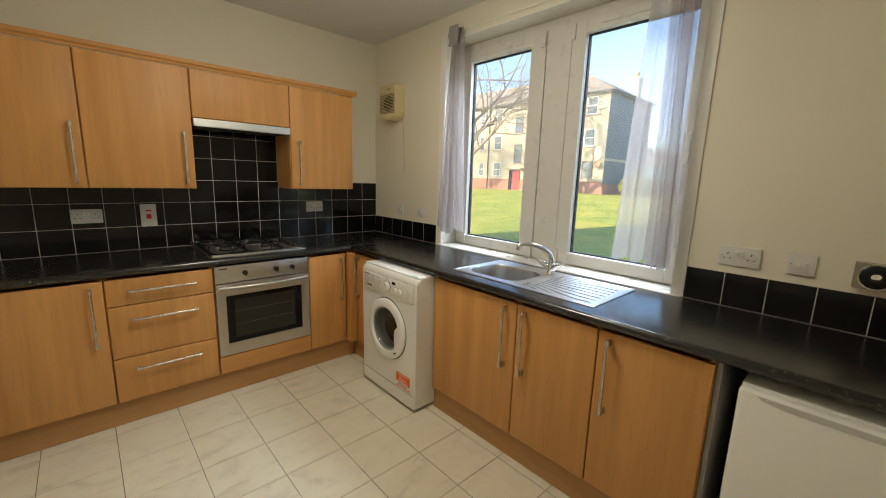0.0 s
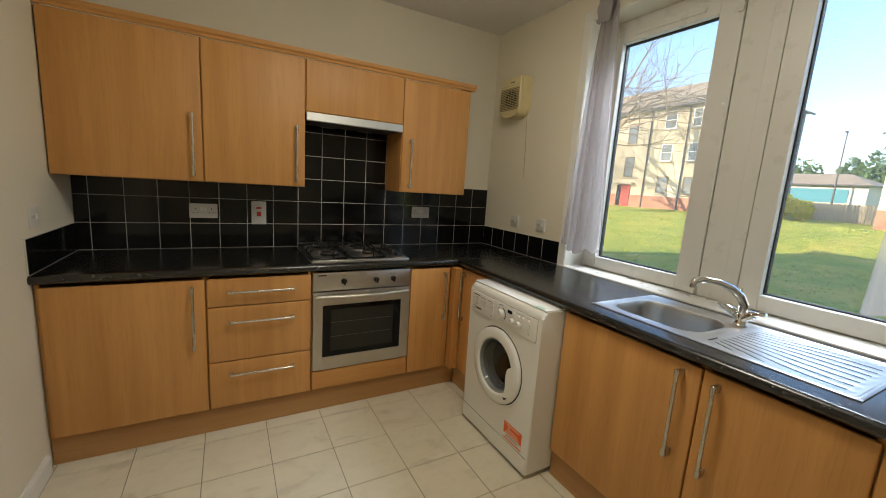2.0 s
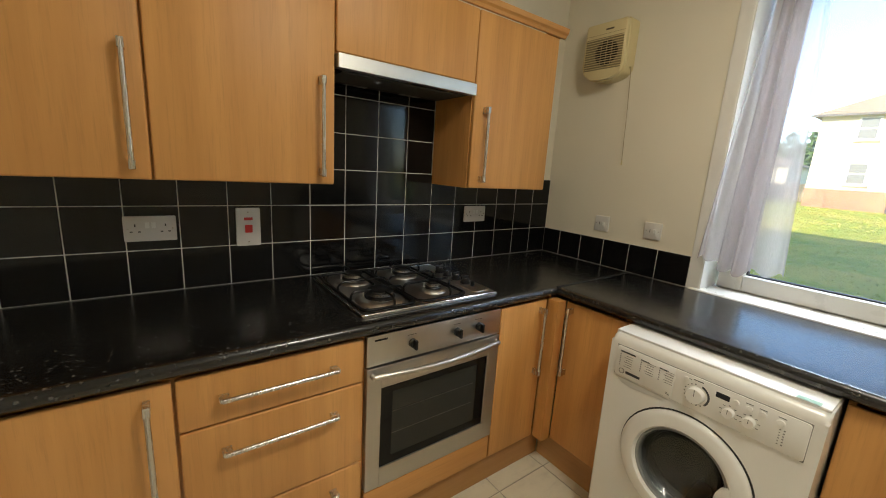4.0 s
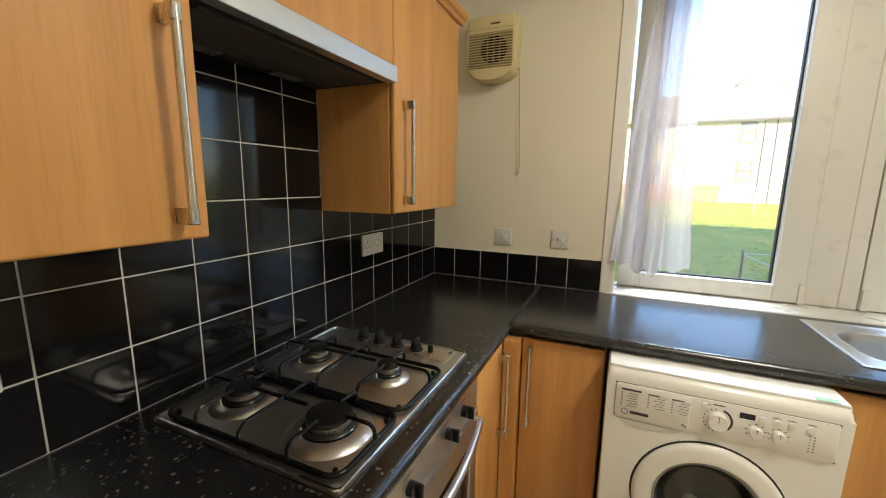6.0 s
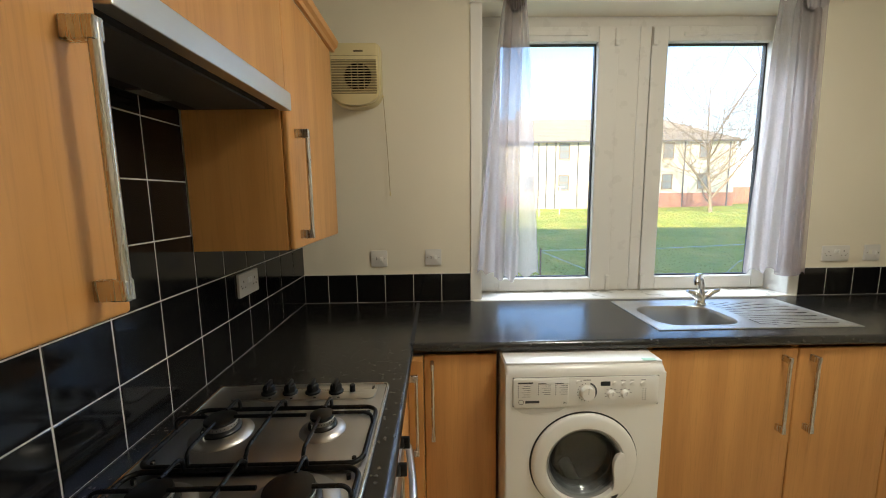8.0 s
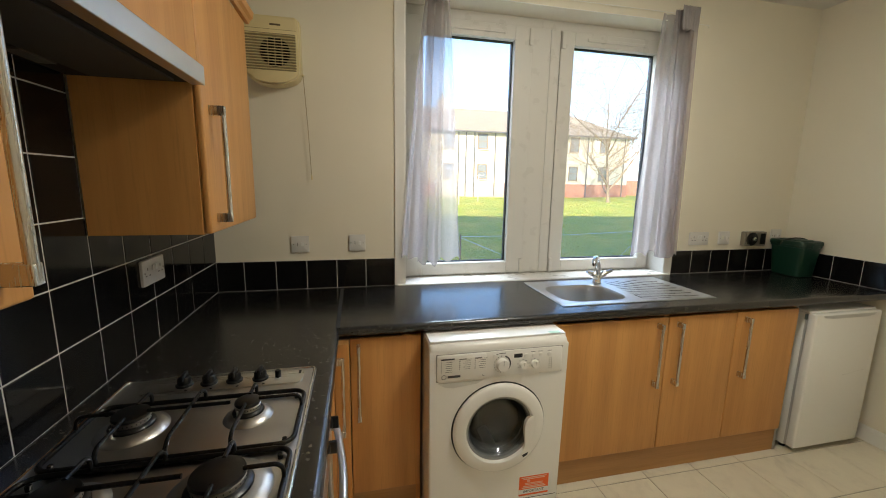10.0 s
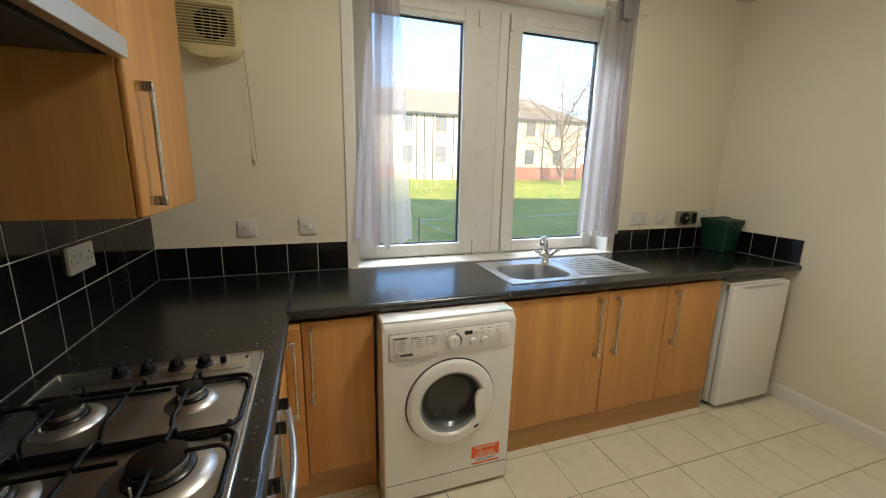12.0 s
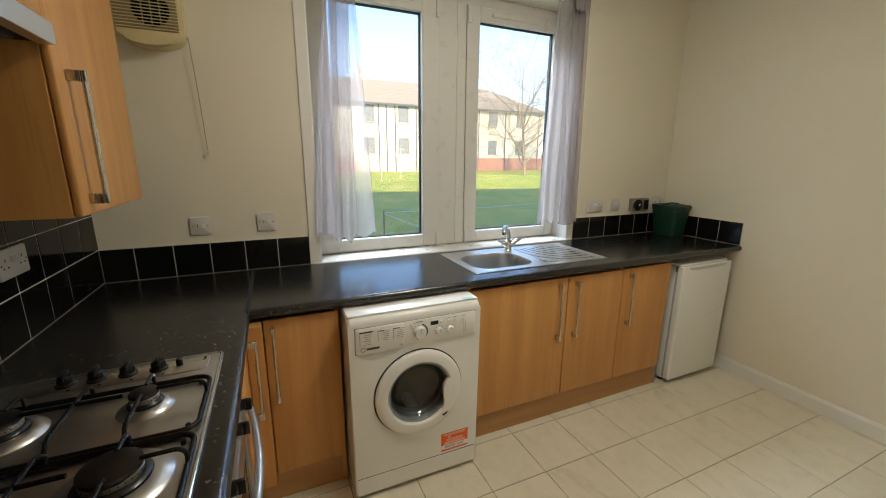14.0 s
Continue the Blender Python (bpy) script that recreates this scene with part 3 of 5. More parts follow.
# ---- ceiling light over the middle of the room ----
LX, LY, LZ = -1.25, -1.75, H - 0.06
cl = thing("ceiling_light", LX, LY, H, "round white ceiling light fitting, switched on", "ceiling light")
part("base", lathe([(0.20, 0), (0.20, -0.03), (0.19, -0.045), (0, -0.045)], pose(LX, LY, H - 0.001), 40), WHITE, cl, smooth=True)
lamp = new("lamp", bpy.data.lights.new("lamp", "AREA"))
lamp.data.shape, lamp.data.size = "DISK", 0.40
lamp.data.energy, lamp.data.color = LAMP_W, (1.0, 0.945, 0.80)
lamp.location = (LX, LY, LZ)
glow = new("lamp_glow", bpy.data.lights.new("lamp_glow", "POINT"))
glow.data.shadow_soft_size, glow.data.energy, glow.data.color = 0.17, LAMP_W * 0.95, (1.0, 0.945, 0.80)
glow.location = (LX, LY, LZ - 0.20)

# ---- gas hob ----
HZ = WT1 + 0.0005
hob = thing("gas_hob", -1.245, -0.315, HZ, "brushed steel gas hob with four burners and black pan supports", "hob")
HX0, HX1, HY0, HY1 = -1.545, -0.945, -0.566, -0.068
hp = prism(round_rect(HX1 - HX0, HY1 - HY0, 0.012), pose((HX0 + HX1) / 2, (HY0 + HY1) / 2, HZ), 0.009, r=0.004)
part("plate", hp, STEEL, hob, smooth=True)
rim = [((HX0 + HX1) / 2 + u, (HY0 + HY1) / 2 + w, HZ + 0.0075) for u, w in round_rect(HX1 - HX0 - 0.008, HY1 - HY0 - 0.008, 0.012)]
part("rim", tube(rim + [rim[0], rim[1]], 0.0042, 8), brushed("polished steel rim", (0.68, 0.67, 0.65), 0.16, (20, 20, 20)), hob, "polished raised rim", smooth=True)
part("control_strip", prism(round_rect(0.088, 0.40, 0.02), pose(-0.998, -0.335, HZ + 0.009), 0.004, r=0.002), STEEL_Y, hob, smooth=True)
part("maker_mark", boxes((-0.992, -0.972, -0.527, -0.52, HZ + 0.013, HZ + 0.0134)), BLACK, hob)
for y in (-0.231, -0.291, -0.355, -0.421):
    kb = lathe([(0.021, 0), (0.021, 0.004), (0.017, 0.007), (0.016, 0.02), (0.013, 0.024), (0, 0.024)], pose(-1.003, y, HZ + 0.013), 20)
    box(-1.024, -0.984, y - 0.0045, y + 0.0045, HZ + 0.03, HZ + 0.046, 0.002, bm=kb)
    k = part("knob", kb, BLACK, hob, "black control knob", smooth=True)
    part("mark", lathe([(0.004, 0), (0, 0.0006)], pose(-1.035, y - 0.014, HZ + 0.013), 8), BLACK, k)
part("ignition_button", lathe([(0.008, 0), (0.008, 0.018), (0.006, 0.02), (0, 0.02)], pose(-1.0, -0.467, HZ + 0.013), 14), BLACK, hob, smooth=True)
CAPM = paint("burner cap enamel", (0.005, 0.005, 0.005), 0.3, 120, 0.1)
ALU = brushed("burner ring aluminium", (0.50, 0.47, 0.42), 0.38, (60, 60, 200))
for bx, by, r in ((-1.187, -0.197, 0.036), (-1.18, -0.433, 0.028), (-1.42, -0.197, 0.037), (-1.42, -0.443, 0.046)):
    b = part("burner", lathe([(r * 1.95, 0), (r * 1.9, 0.003), (r * 1.5, 0.011), (r * 1.25, 0.013), (r * 1.2, 0.009), (0, 0.009)], pose(bx, by, HZ + 0.009), 36), STEEL, hob, "dished steel burner surround", smooth=True)
    part("burner_base", lathe([(r * 1.18, 0.008), (r * 1.22, 0.016), (r * 1.1, 0.021), (r * 1.0, 0.022), (0, 0.022)], pose(bx, by, HZ + 0.009), 32), CAPM, b, smooth=True)
    part("flame_ring", lathe([(r * 0.98, 0.022), (r * 1.0, 0.031), (r * 0.9, 0.033), (0, 0.033)], pose(bx, by, HZ + 0.009), 32), ALU, b, "slotted metal flame ring", smooth=True)
    slots = bmesh.new()
    for k in range(28):
        a = 2 * math.pi * k / 28
        tube([(bx + r * 0.9 * math.cos(a), by + r * 0.9 * math.sin(a), HZ + 0.0365), (bx + r * 1.006 * math.cos(a), by + r * 1.006 * math.sin(a), HZ + 0.0365)], 0.0013, 6, bm=slots)
    part("slots", slots, BLACK, b)
    part("burner_cap", lathe([(r * 0.96, 0.033), (r * 1.02, 0.036), (r * 0.98, 0.041), (r * 0.7, 0.044), (0, 0.045)], pose(bx, by, HZ + 0.009), 32), CAPM, b, "black enamelled burner cap", smooth=True)
    part("spark_pin", tube([(bx - r * 1.2, by + r * 0.5, HZ + 0.018), (bx - r * 1.2, by + r * 0.5, HZ + 0.042)], 0.0022, 8), WHITE, b)


def pan_support(x0, x1, y0, y1, burners):
    """A bent-bar frame with fingers that rise towards each burner."""
    z0, z1 = HZ + 0.019, HZ + 0.052
    bm = bmesh.new()
    ring = [((x0 + x1) / 2 + px, (y0 + y1) / 2 + py, z0) for px, py in round_rect(x1 - x0, y1 - y0, 0.03, 5)]
    tube(ring + [ring[0], ring[1]], 0.0056, 10, bm=bm)
    sup = part("pan_support", bm, IRON, hob, "black enamelled pan support", smooth=True)
    ym = (burners[0][1] + burners[1][1]) / 2

    def finger(a, b):
        a, b = Vector(a), Vector(b)
        pts = [a, a + Vector((0, 0, 0.016))]
        for k in range(1, 5):
            w = k / 4 * math.pi / 2
            pts.append(a + Vector((0, 0, 0.016 + (z1 - z0 - 0.016) * math.sin(w))) + (b - a).normalized() * 0.018 * (1 - math.cos(w)))
        pts.append(Vector((b.x, b.y, z1)))
        part("finger", tube(pts, 0.0042, 9), IRON, sup, smooth=True)

    for bx, by, r in burners:
        finger((x0, by, z0), (bx - r * 0.75, by, z0))
        finger((x1, by, z0), (bx + r * 0.75, by, z0))
    b0, b1 = sorted(burners, key=lambda b: -b[1])
    finger((b0[0], y1, z0), (b0[0], b0[1] + b0[2] * 0.9, z0))
    finger((b1[0], y0, z0), (b1[0], b1[1] - b1[2] * 0.9, z0))
    mid = [(x0, ym, z0), (x0, ym, z0 + 0.018), (x0 + 0.012, ym, z1 - 0.004), (x0 + 0.025, ym, z1), (x1 - 0.025, ym, z1), (x1 - 0.012, ym, z1 - 0.004), (x1, ym, z0 + 0.018), (x1, ym, z0)]
    part("crossbar", tube(mid, 0.0042, 9), IRON, sup, smooth=True)
    part("bar", tube([(b0[0], b0[1] - b0[2] * 0.9, z1), (b0[0], b1[1] + b1[2] * 1.25, z1)], 0.0044, 9), IRON, sup, smooth=True)
    for px, py in ((x0 + 0.02, y0 + 0.02), (x1 - 0.02, y0 + 0.02), (x0 + 0.02, y1 - 0.02), (x1 - 0.02, y1 - 0.02)):
        part("foot", tube([(px, py, HZ + 0.009), (px, py, z0)], 0.005, 8), IRON, sup)


pan_support(-1.316, -1.098, -0.552, -0.092, [(-1.187, -0.197, 0.036), (-1.18, -0.433, 0.028)])
pan_support(-1.532, -1.328, -0.552, -0.092, [(-1.42, -0.197, 0.037), (-1.42, -0.443, 0.046)])

# ---- built-in oven ----
OY = -0.600
oven = thing("oven", -1.245, -0.3, 0.262, "built-in brushed steel oven with a dark glass door, closed", "oven")
OVST = brushed("oven steel", (0.56, 0.53, 0.48), 0.33, (3, 160, 160))
part("body", box(-1.525, -0.965, -0.575, -0.06, 0.265, 0.845), DARK, oven)
part("control_panel", box(-1.541, -0.949, OY, -0.577, 0.742, 0.849, 0.002), OVST, oven, "brushed steel control panel", smooth=True)
door = part("door", boxes((-1.541, -1.487, OY - 0.004, -0.577, 0.266, 0.736, 0.002), (-1.007, -0.949, OY - 0.004, -0.577, 0.266, 0.736, 0.002),
                          (-1.487, -1.007, OY - 0.004, -0.577, 0.266, 0.343), (-1.487, -1.007, OY - 0.004, -0.577, 0.657, 0.736)), OVST, oven, "brushed steel door frame")
part("glass_border", boxes((-1.487, -1.44, -0.5985, -0.585, 0.343, 0.657), (-1.054, -1.007, -0.5985, -0.585, 0.343, 0.657),
                           (-1.44, -1.054, -0.5985, -0.585, 0.343, 0.375), (-1.44, -1.054, -0.5985, -0.585, 0.628, 0.657)), OVENGLASS, door, "black printed glass border")
part("door_glass", box(-1.44, -1.054, -0.5975, -0.592, 0.375, 0.628), material("oven window glass", (0.020, 0.020, 0.016), 0.04, 0.0, Specular_IOR_Level=0.3), door)
for z in (0.462, 0.548):
    part("rack_glint", box(-1.438, -1.07, -0.5985, -0.5972, z, z + 0.0022), material("dull rack wire", (0.12, 0.115, 0.10), 0.4, 0.6), door, "rack wire behind the glass")
hp = []
for k in range(17):
    f = k / 16
    hp.append((-1.523 + 0.556 * f, OY - 0.02 - 0.028 * math.sin(math.pi * f), 0.712))
hb = tube(hp, 0.0105, 12)
for x in (-1.523, -0.967):
    tube([(x, OY - 0.002, 0.712), (x, OY - 0.024, 0.712)], 0.009, 10, bm=hb)
part("door_handle", hb, OVST, door, "bowed brushed steel handle", smooth=True)
for x in (-1.37, -1.174, -1.067):
    kb = lathe([(0.0, 0), (0.016, 0), (0.0155, 0.014), (0.012, 0.017), (0, 0.017)], on_north(x, 0.795, OY), 20)
    box(x - 0.0045, x + 0.0045, OY - 0.032, OY - 0.012, 0.778, 0.812, 0.002, bm=kb)
    part("knob", kb, BLACK, oven, "black oven knob", smooth=True)
    part("print", box(x - 0.02, x + 0.015, OY - 0.0005, OY + 0.001, 0.825, 0.8265), BLACK, oven)
part("maker_mark", box(-1.515, -1.468, OY - 0.0006, OY + 0.001, 0.829, 0.8355), BLACK, oven)

# ---- washing machine ----
WMX, WY0, WY1 = -0.722, -1.548, -0.958
wm = thing("washing_machine", -0.42, -1.253, 0, "white front-loading washing machine with a round glass door", "washing machine")
pts = [(0, 0.02), (0.6, 0.02), (0.6, 0.80)] + [(0.57 + 0.03 * math.cos(radians(a)), 0.815 + 0.03 * math.sin(radians(a))) for a in range(0, 91, 15)] + [(0, 0.845)]
bm = prism(pts, Matrix(((-1, 0, 0, WMX + 0.6), (0, 0, 1, WY0), (0, 1, 0, 0), (0, 0, 0, 1))), WY1 - WY0)
long_edges = [e for e in bm.edges if abs(e.verts[0].co.y - e.verts[1].co.y) < 1e-5 and min(v.co.x for v in e.verts) < WMX + 0.045]
bmesh.ops.bevel(bm, geom=long_edges, offset=0.016, segments=3, profile=0.5, affect="EDGES")
front = max((f for f in bm.faces if f.normal.x < -0.99 or f.normal.x > 0.99 and f.calc_center_median().x < WMX + 0.01), key=lambda f: f.calc_area() if f.calc_center_median().x < WMX + 0.01 else 0)
edge_loop = list(front.edges)
bmesh.ops.delete(bm, geom=[front], context="FACES_ONLY")
hole = [bm.verts.new((WMX, -1.253 + 0.137 * math.cos(2 * math.pi * k / 56), 0.466 + 0.137 * math.sin(2 * math.pi * k / 56))) for k in range(56)]
edge_loop += [bm.edges.new((hole[k], hole[(k + 1) % 56])) for k in range(56)]
bmesh.ops.triangle_fill(bm, use_beauty=True, edges=edge_loop)
part("body", bm, ENAMEL, wm, smooth=True)
for y in (WY0 + 0.05, WY1 - 0.05):
    for x in (WMX + 0.05, WMX + 0.55):
        part("foot", tube([(x, y, 0.0005), (x, y, 0.022)], 0.018, 12), BLACK, wm)
part("lid", box(WMX + 0.02, WMX + 0.595, WY0 + 0.004, WY1 - 0.004, 0.843, 0.853, 0.004), ENAMEL, wm, smooth=True)
part("kick_panel", box(WMX - 0.002, WMX + 0.01, WY0 + 0.012, WY1 - 0.012, 0.022, 0.104, 0.002), ENAMEL, wm)
part("kick_joint", box(WMX - 0.0004, WMX + 0.004, WY0 + 0.012, WY1 - 0.012, 0.104, 0.107), GASKET, wm)
FM = on_east(-1.253, 0.0, WMX)  # front, x to the right from its middle
part("panel_groove", boxes((WMX - 0.0005, WMX + 0.004, WY0 + 0.026, WY1 - 0.026, 0.692, 0.806)), paint("grey shadow gap", (0.2, 0.2, 0.19), 0.6), wm)
cp = part("control_panel", prism(round_rect(0.535, 0.11, 0.008), FM @ pose(0, 0.749, -0.001), 0.005, r=0.002), ENAMEL, wm, "white control panel with printed symbols", smooth=True)
dr = part("detergent_drawer", prism(round_rect(0.20, 0.104, 0.008), FM @ pose(-0.165, 0.749, 0.002), 0.004, r=0.0015), ENAMEL, wm, smooth=True)
part("drawer_lip", prism([(-0.262, 0.686), (-0.075, 0.686), (-0.10, 0.672), (-0.2, 0.662), (-0.235, 0.668)], FM @ pose(0, 0, -0.001), 0.003, r=0.001), paint("shaded white plastic", (0.62, 0.61, 0.57), 0.4), wm)
INK = paint("dark grey print", (0.05, 0.05, 0.055), 0.5)


def bars(rows, parent, z=0.0065):
    bm = bmesh.new()
    for u, v0, w, h in rows:
        prism([(u, v0), (u + w, v0), (u + w, v0 + h), (u, v0 + h)], FM @ pose(0, 0, z), 0.0003, bm=bm)
    return tagged(part("print", bm, INK, parent), kind="stuff")


pr = [(-0.252, 0.784, 0.055, 0.006)]
for c, u in enumerate((-0.252, -0.178, -0.115)):
    for r in range(6 if c == 0 else 5):
        pr.append((u, 0.774 - 0.0082 * r, 0.004, 0.003))
        pr.append((u + 0.022 - 0.006 * (r % 2), 0.7745 - 0.0082 * r, 0.024 + 0.006 * (r % 2), 0.0013))
    if c:
        pr.append((u, 0.783, 0.03, 0.0028))
        pr.append((u, 0.7815, 0.052, 0.0008))
pr += [(-0.224, 0.709, 0.052, 0.0095)]
bars(pr, dr)
part("emblem", tube([tuple(FM @ Vector((-0.239 + 0.009 * math.cos(a), 0.7137 + 0.009 * math.sin(a), 0.0065))) for a in [2 * math.pi * k / 20 for k in range(22)]], 0.0009, 6), INK, dr, "small round printed emblem")
words("7kg", 0.009, FM @ pose(-0.078, 0.708, 0.0066), INK, dr)


def dial(u, v0, r, h):
    kb = lathe([(r * 1.02, 0), (r, h * 0.7), (r * 0.9, h), (0, h)], FM @ pose(u, v0, 0.004), 28)
    k = part("dial", kb, ENAMEL, cp, "round white dial", smooth=True)
    part("pointer", prism([(u - 0.0008, v0), (u + 0.0008, v0), (u + 0.0008, v0 + r * 0.85), (u - 0.0008, v0 + r * 0.85)], FM @ pose(0, 0, 0.004 + h), 0.0004), INK, k)


dial(0.002, 0.747, 0.026, 0.02)
dial(0.092, 0.738, 0.0155, 0.016)
dial(0.143, 0.738, 0.0155, 0.016)
part("display", prism(round_rect(0.036, 0.017, 0.002), FM @ pose(0.070, 0.778, 0.004), 0.0006), material("dark display", (0.015, 0.017, 0.022), 0.15), cp, "dark digital display")
for u, v0, r in ((-0.031, 0.786, 0.008), (0.104, 0.777, 0.009), (0.137, 0.776, 0.0085), (0.168, 0.777, 0.0085), (0.208, 0.775, 0.0095)):
    part("button", lathe([(r, 0), (r * 0.9, 0.004), (0, 0.0045)], FM @ pose(u, v0, 0.004), 18), ENAMEL, cp, smooth=True)
pr = []
for k in range(14):
    a = radians(100 + 20 * k)
    pr.append((0.002 + 0.034 * math.cos(a) - 0.0015, 0.747 + 0.034 * math.sin(a) - 0.002, 0.003, 0.004))
for cx in (0.092, 0.143):
    for k in range(7):
        a = radians(-30 + 40 * k)
        pr.append((cx + 0.022 * math.cos(a) - 0.003, 0.738 + 0.021 * math.sin(a) - 0.001, 0.006, 0.002))
for k in range(6):
    pr += [(0.208, 0.755 - 0.0085 * k, 0.003, 0.0025), (0.217, 0.755 - 0.0085 * k, 0.004, 0.003)]
for u in (-0.035, 0.126, 0.158, 0.20):
    pr.append((u, 0.789, 0.018, 0.002))
pr.append((-0.012, 0.792, 0.028, 0.003))
bars(pr, cp, 0.0042)
arc = [(0.002 + q * math.cos(radians(a)), 0.747 + q * math.sin(radians(a))) for q, rng in ((0.038, range(-40, 71, 10)), (0.032, range(70, -41, -10))) for a in rng]
part("arc_mark", prism(arc, FM @ pose(0, 0, 0.004), 0.0004), INK, cp)
# door
DC = FM @ pose(0.0, 0.466, 0)
part("door_gap", lathe([(0.204, -0.002), (0.204, 0.0006), (0.138, 0.0006), (0.138, -0.002)], DC, 56), GASKET, wm)
ring = part("door", lathe([(0.198, 0.0008), (0.199, 0.010), (0.195, 0.016), (0.185, 0.020), (0.160, 0.024), (0.149, 0.023), (0.143, 0.016), (0.138, 0.0008)], DC, 64), ENAMEL, wm, "round white porthole door frame", smooth=True)
part("inner_bezel", lathe([(0.1425, 0.012), (0.138, 0.014), (0.132, 0.008), (0.131, -0.01)], DC, 56), paint("grey bezel plastic", (0.25, 0.25, 0.24), 0.35), ring, "grey inner bezel", smooth=True)
part("door_seal", lathe([(0.1368, 0.004), (0.134, -0.008), (0.121, -0.022), (0.127, -0.038), (0.117, -0.052), (0.117, -0.06)], DC, 56), paint("grey rubber bellows", (0.11, 0.112, 0.11), 0.4, 60, 0.05), ring, "grey rubber door seal", smooth=True)
drum = part("drum", lathe([(0.117, -0.056), (0.215, -0.075), (0.225, -0.10), (0.225, -0.28), (0.20, -0.31), (0.08, -0.315), (0, -0.30)], DC, 56), brushed("drum steel", (0.36, 0.36, 0.355), 0.22, (60, 60, 60)), ring, "perforated steel drum behind the glass", smooth=True)
holes = bmesh.new()
for i in range(7):
    for k in range(40):
        a = 2 * math.pi * (k + 0.5 * (i % 2)) / 40
        lathe([(0.0042, 0), (0, 0.0012)], DC @ pose(0.2246 * math.cos(a), 0.2246 * math.sin(a), -0.115 - 0.024 * i) @ Vector((-math.cos(a), -math.sin(a), 0)).to_track_quat("Z", "Y").to_matrix().to_4x4(), 6, bm=holes)
tagged(part("holes", holes, DARK, drum), kind="stuff")
for a in (35, 155, 275):
    c, s = math.cos(radians(a)), math.sin(radians(a))
    part("paddle", tube([tuple(DC @ Vector((q * c, q * s, z))) for q, z in ((0.222, -0.10), (0.185, -0.125), (0.18, -0.24), (0.215, -0.285))], [0.016, 0.027, 0.027, 0.018], 10), paint("pale paddle plastic", (0.42, 0.42, 0.40), 0.3), drum, smooth=True)
bowl = part("door_glass", lathe([(0.1365, 0.010), (0.131, 0.0105), (0.121, -0.012), (0.108, -0.034), (0.085, -0.046), (0.05, -0.052), (0, -0.054),
                                 (0, -0.058), (0.052, -0.056), (0.088, -0.050), (0.112, -0.037), (0.125, -0.013), (0.1365, 0.006)], DC, 56),
            material("porthole glass", (0.55, 0.57, 0.56), 0.0, 0.0, Transmission_Weight=1.0, IOR=1.45), ring, "dished porthole glass", smooth=True)
bowl.visible_shadow = False
grip = [(0.150 * math.cos(radians(a)), 0.150 * math.sin(radians(a))) for a in range(-42, 20, 6)]
grip += [(0.134, 0.047), (0.118, 0.034), (0.109, 0.016), (0.106, -0.008), (0.108, -0.035), (0.113, -0.06), (0.112, -0.082), (0.104, -0.098)]
part("door_grip", prism(grip, DC @ pose(0, 0, 0.008), 0.0165, r=0.002), ENAMEL, ring, "white hand grip moulded into the door", smooth=True)
part("grip_slot", prism([(0.100, -0.128), (0.128, -0.118), (0.122, -0.130), (0.106, -0.138)], DC @ pose(0, 0, 0.0215), 0.003), GASKET, ring)
# label stuck on the front
ORANGE = paint("orange printed label", (0.85, 0.13, 0.015), 0.45, 60, 0.02, 0.02)
stick = part("sticker", prism(round_rect(0.138, 0.094, 0.003), FM @ pose(0.175, 0.166, 0.0008), 0.0006), ORANGE, wm, "orange and white warning label")
part("white_band", prism(round_rect(0.138, 0.022, 0.001), FM @ pose(0.175, 0.139, 0.0015), 0.0003), WHITE, stick)
words("IMPORTANT", 0.0175, FM @ pose(0.175, 0.139, 0.0021), INK, stick)
pr = bmesh.new()
for v0, w, h in ((0.206, 0.118, 0.004), (0.199, 0.10, 0.004), (0.178, 0.085, 0.003), (0.172, 0.085, 0.003), (0.164, 0.10, 0.003), (0.157, 0.112, 0.005)):
    prism(round_rect(w, h, 0.001, 2), FM @ pose(0.175, v0, 0.0014), 0.0003, bm=pr)
tagged(part("print", pr, paint("pale orange print", (0.85, 0.55, 0.42), 0.5), stick), kind="stuff")
words("10", 0.017, FM @ pose(0.148, 0.188, 0.0016), paint("white label print", (0.85, 0.75, 0.68), 0.5), stick)
part("energy_sticker", prism(round_rect(0.05, 0.022, 0.002), Matrix(((0, 1, 0, WMX + 0.030), (-1, 0, 0, -1.497), (0, 0, 1, 0.8535), (0, 0, 0, 1))), 0.0005), paint("pale green sticker", (0.35, 0.55, 0.42), 0.4), wm, "small pale green sticker")

# ---- fridge ----
fr = thing("fridge", -0.34, -3.28, 0, "white under-counter fridge with a closed door and faint scuff marks", "fridge")
part("body", box(-0.575, -0.09, -3.513, -3.048, 0.02, 0.806, 0.006), ENAMEL, fr, smooth=True)
part("top", box(-0.60, -0.09, -3.515, -3.044, 0.807, 0.822, 0.005), ENAMEL, fr, smooth=True)
fd = part("door", box(-0.630, -0.586, -3.515, -3.042, 0.03, 0.812, 0.009, 3), ENAMEL, fr, "plain white door with scuff marks", smooth=True)
part("seal", box(-0.587, -0.573, -3.51, -3.05, 0.032, 0.80), paint("grey door seal", (0.45, 0.44, 0.42), 0.6), fr)
part("handle_recess", prism([(-0.19, 0.0), (0.19, 0.0), (0.175, -0.012), (0.12, -0.019), (-0.12, -0.019), (-0.175, -0.012)], on_east(-3.278, 0.803, -0.6295), 0.0015), paint("shaded grip moulding", (0.55, 0.545, 0.52), 0.45), fd, "shallow curved grip along the top of the door")
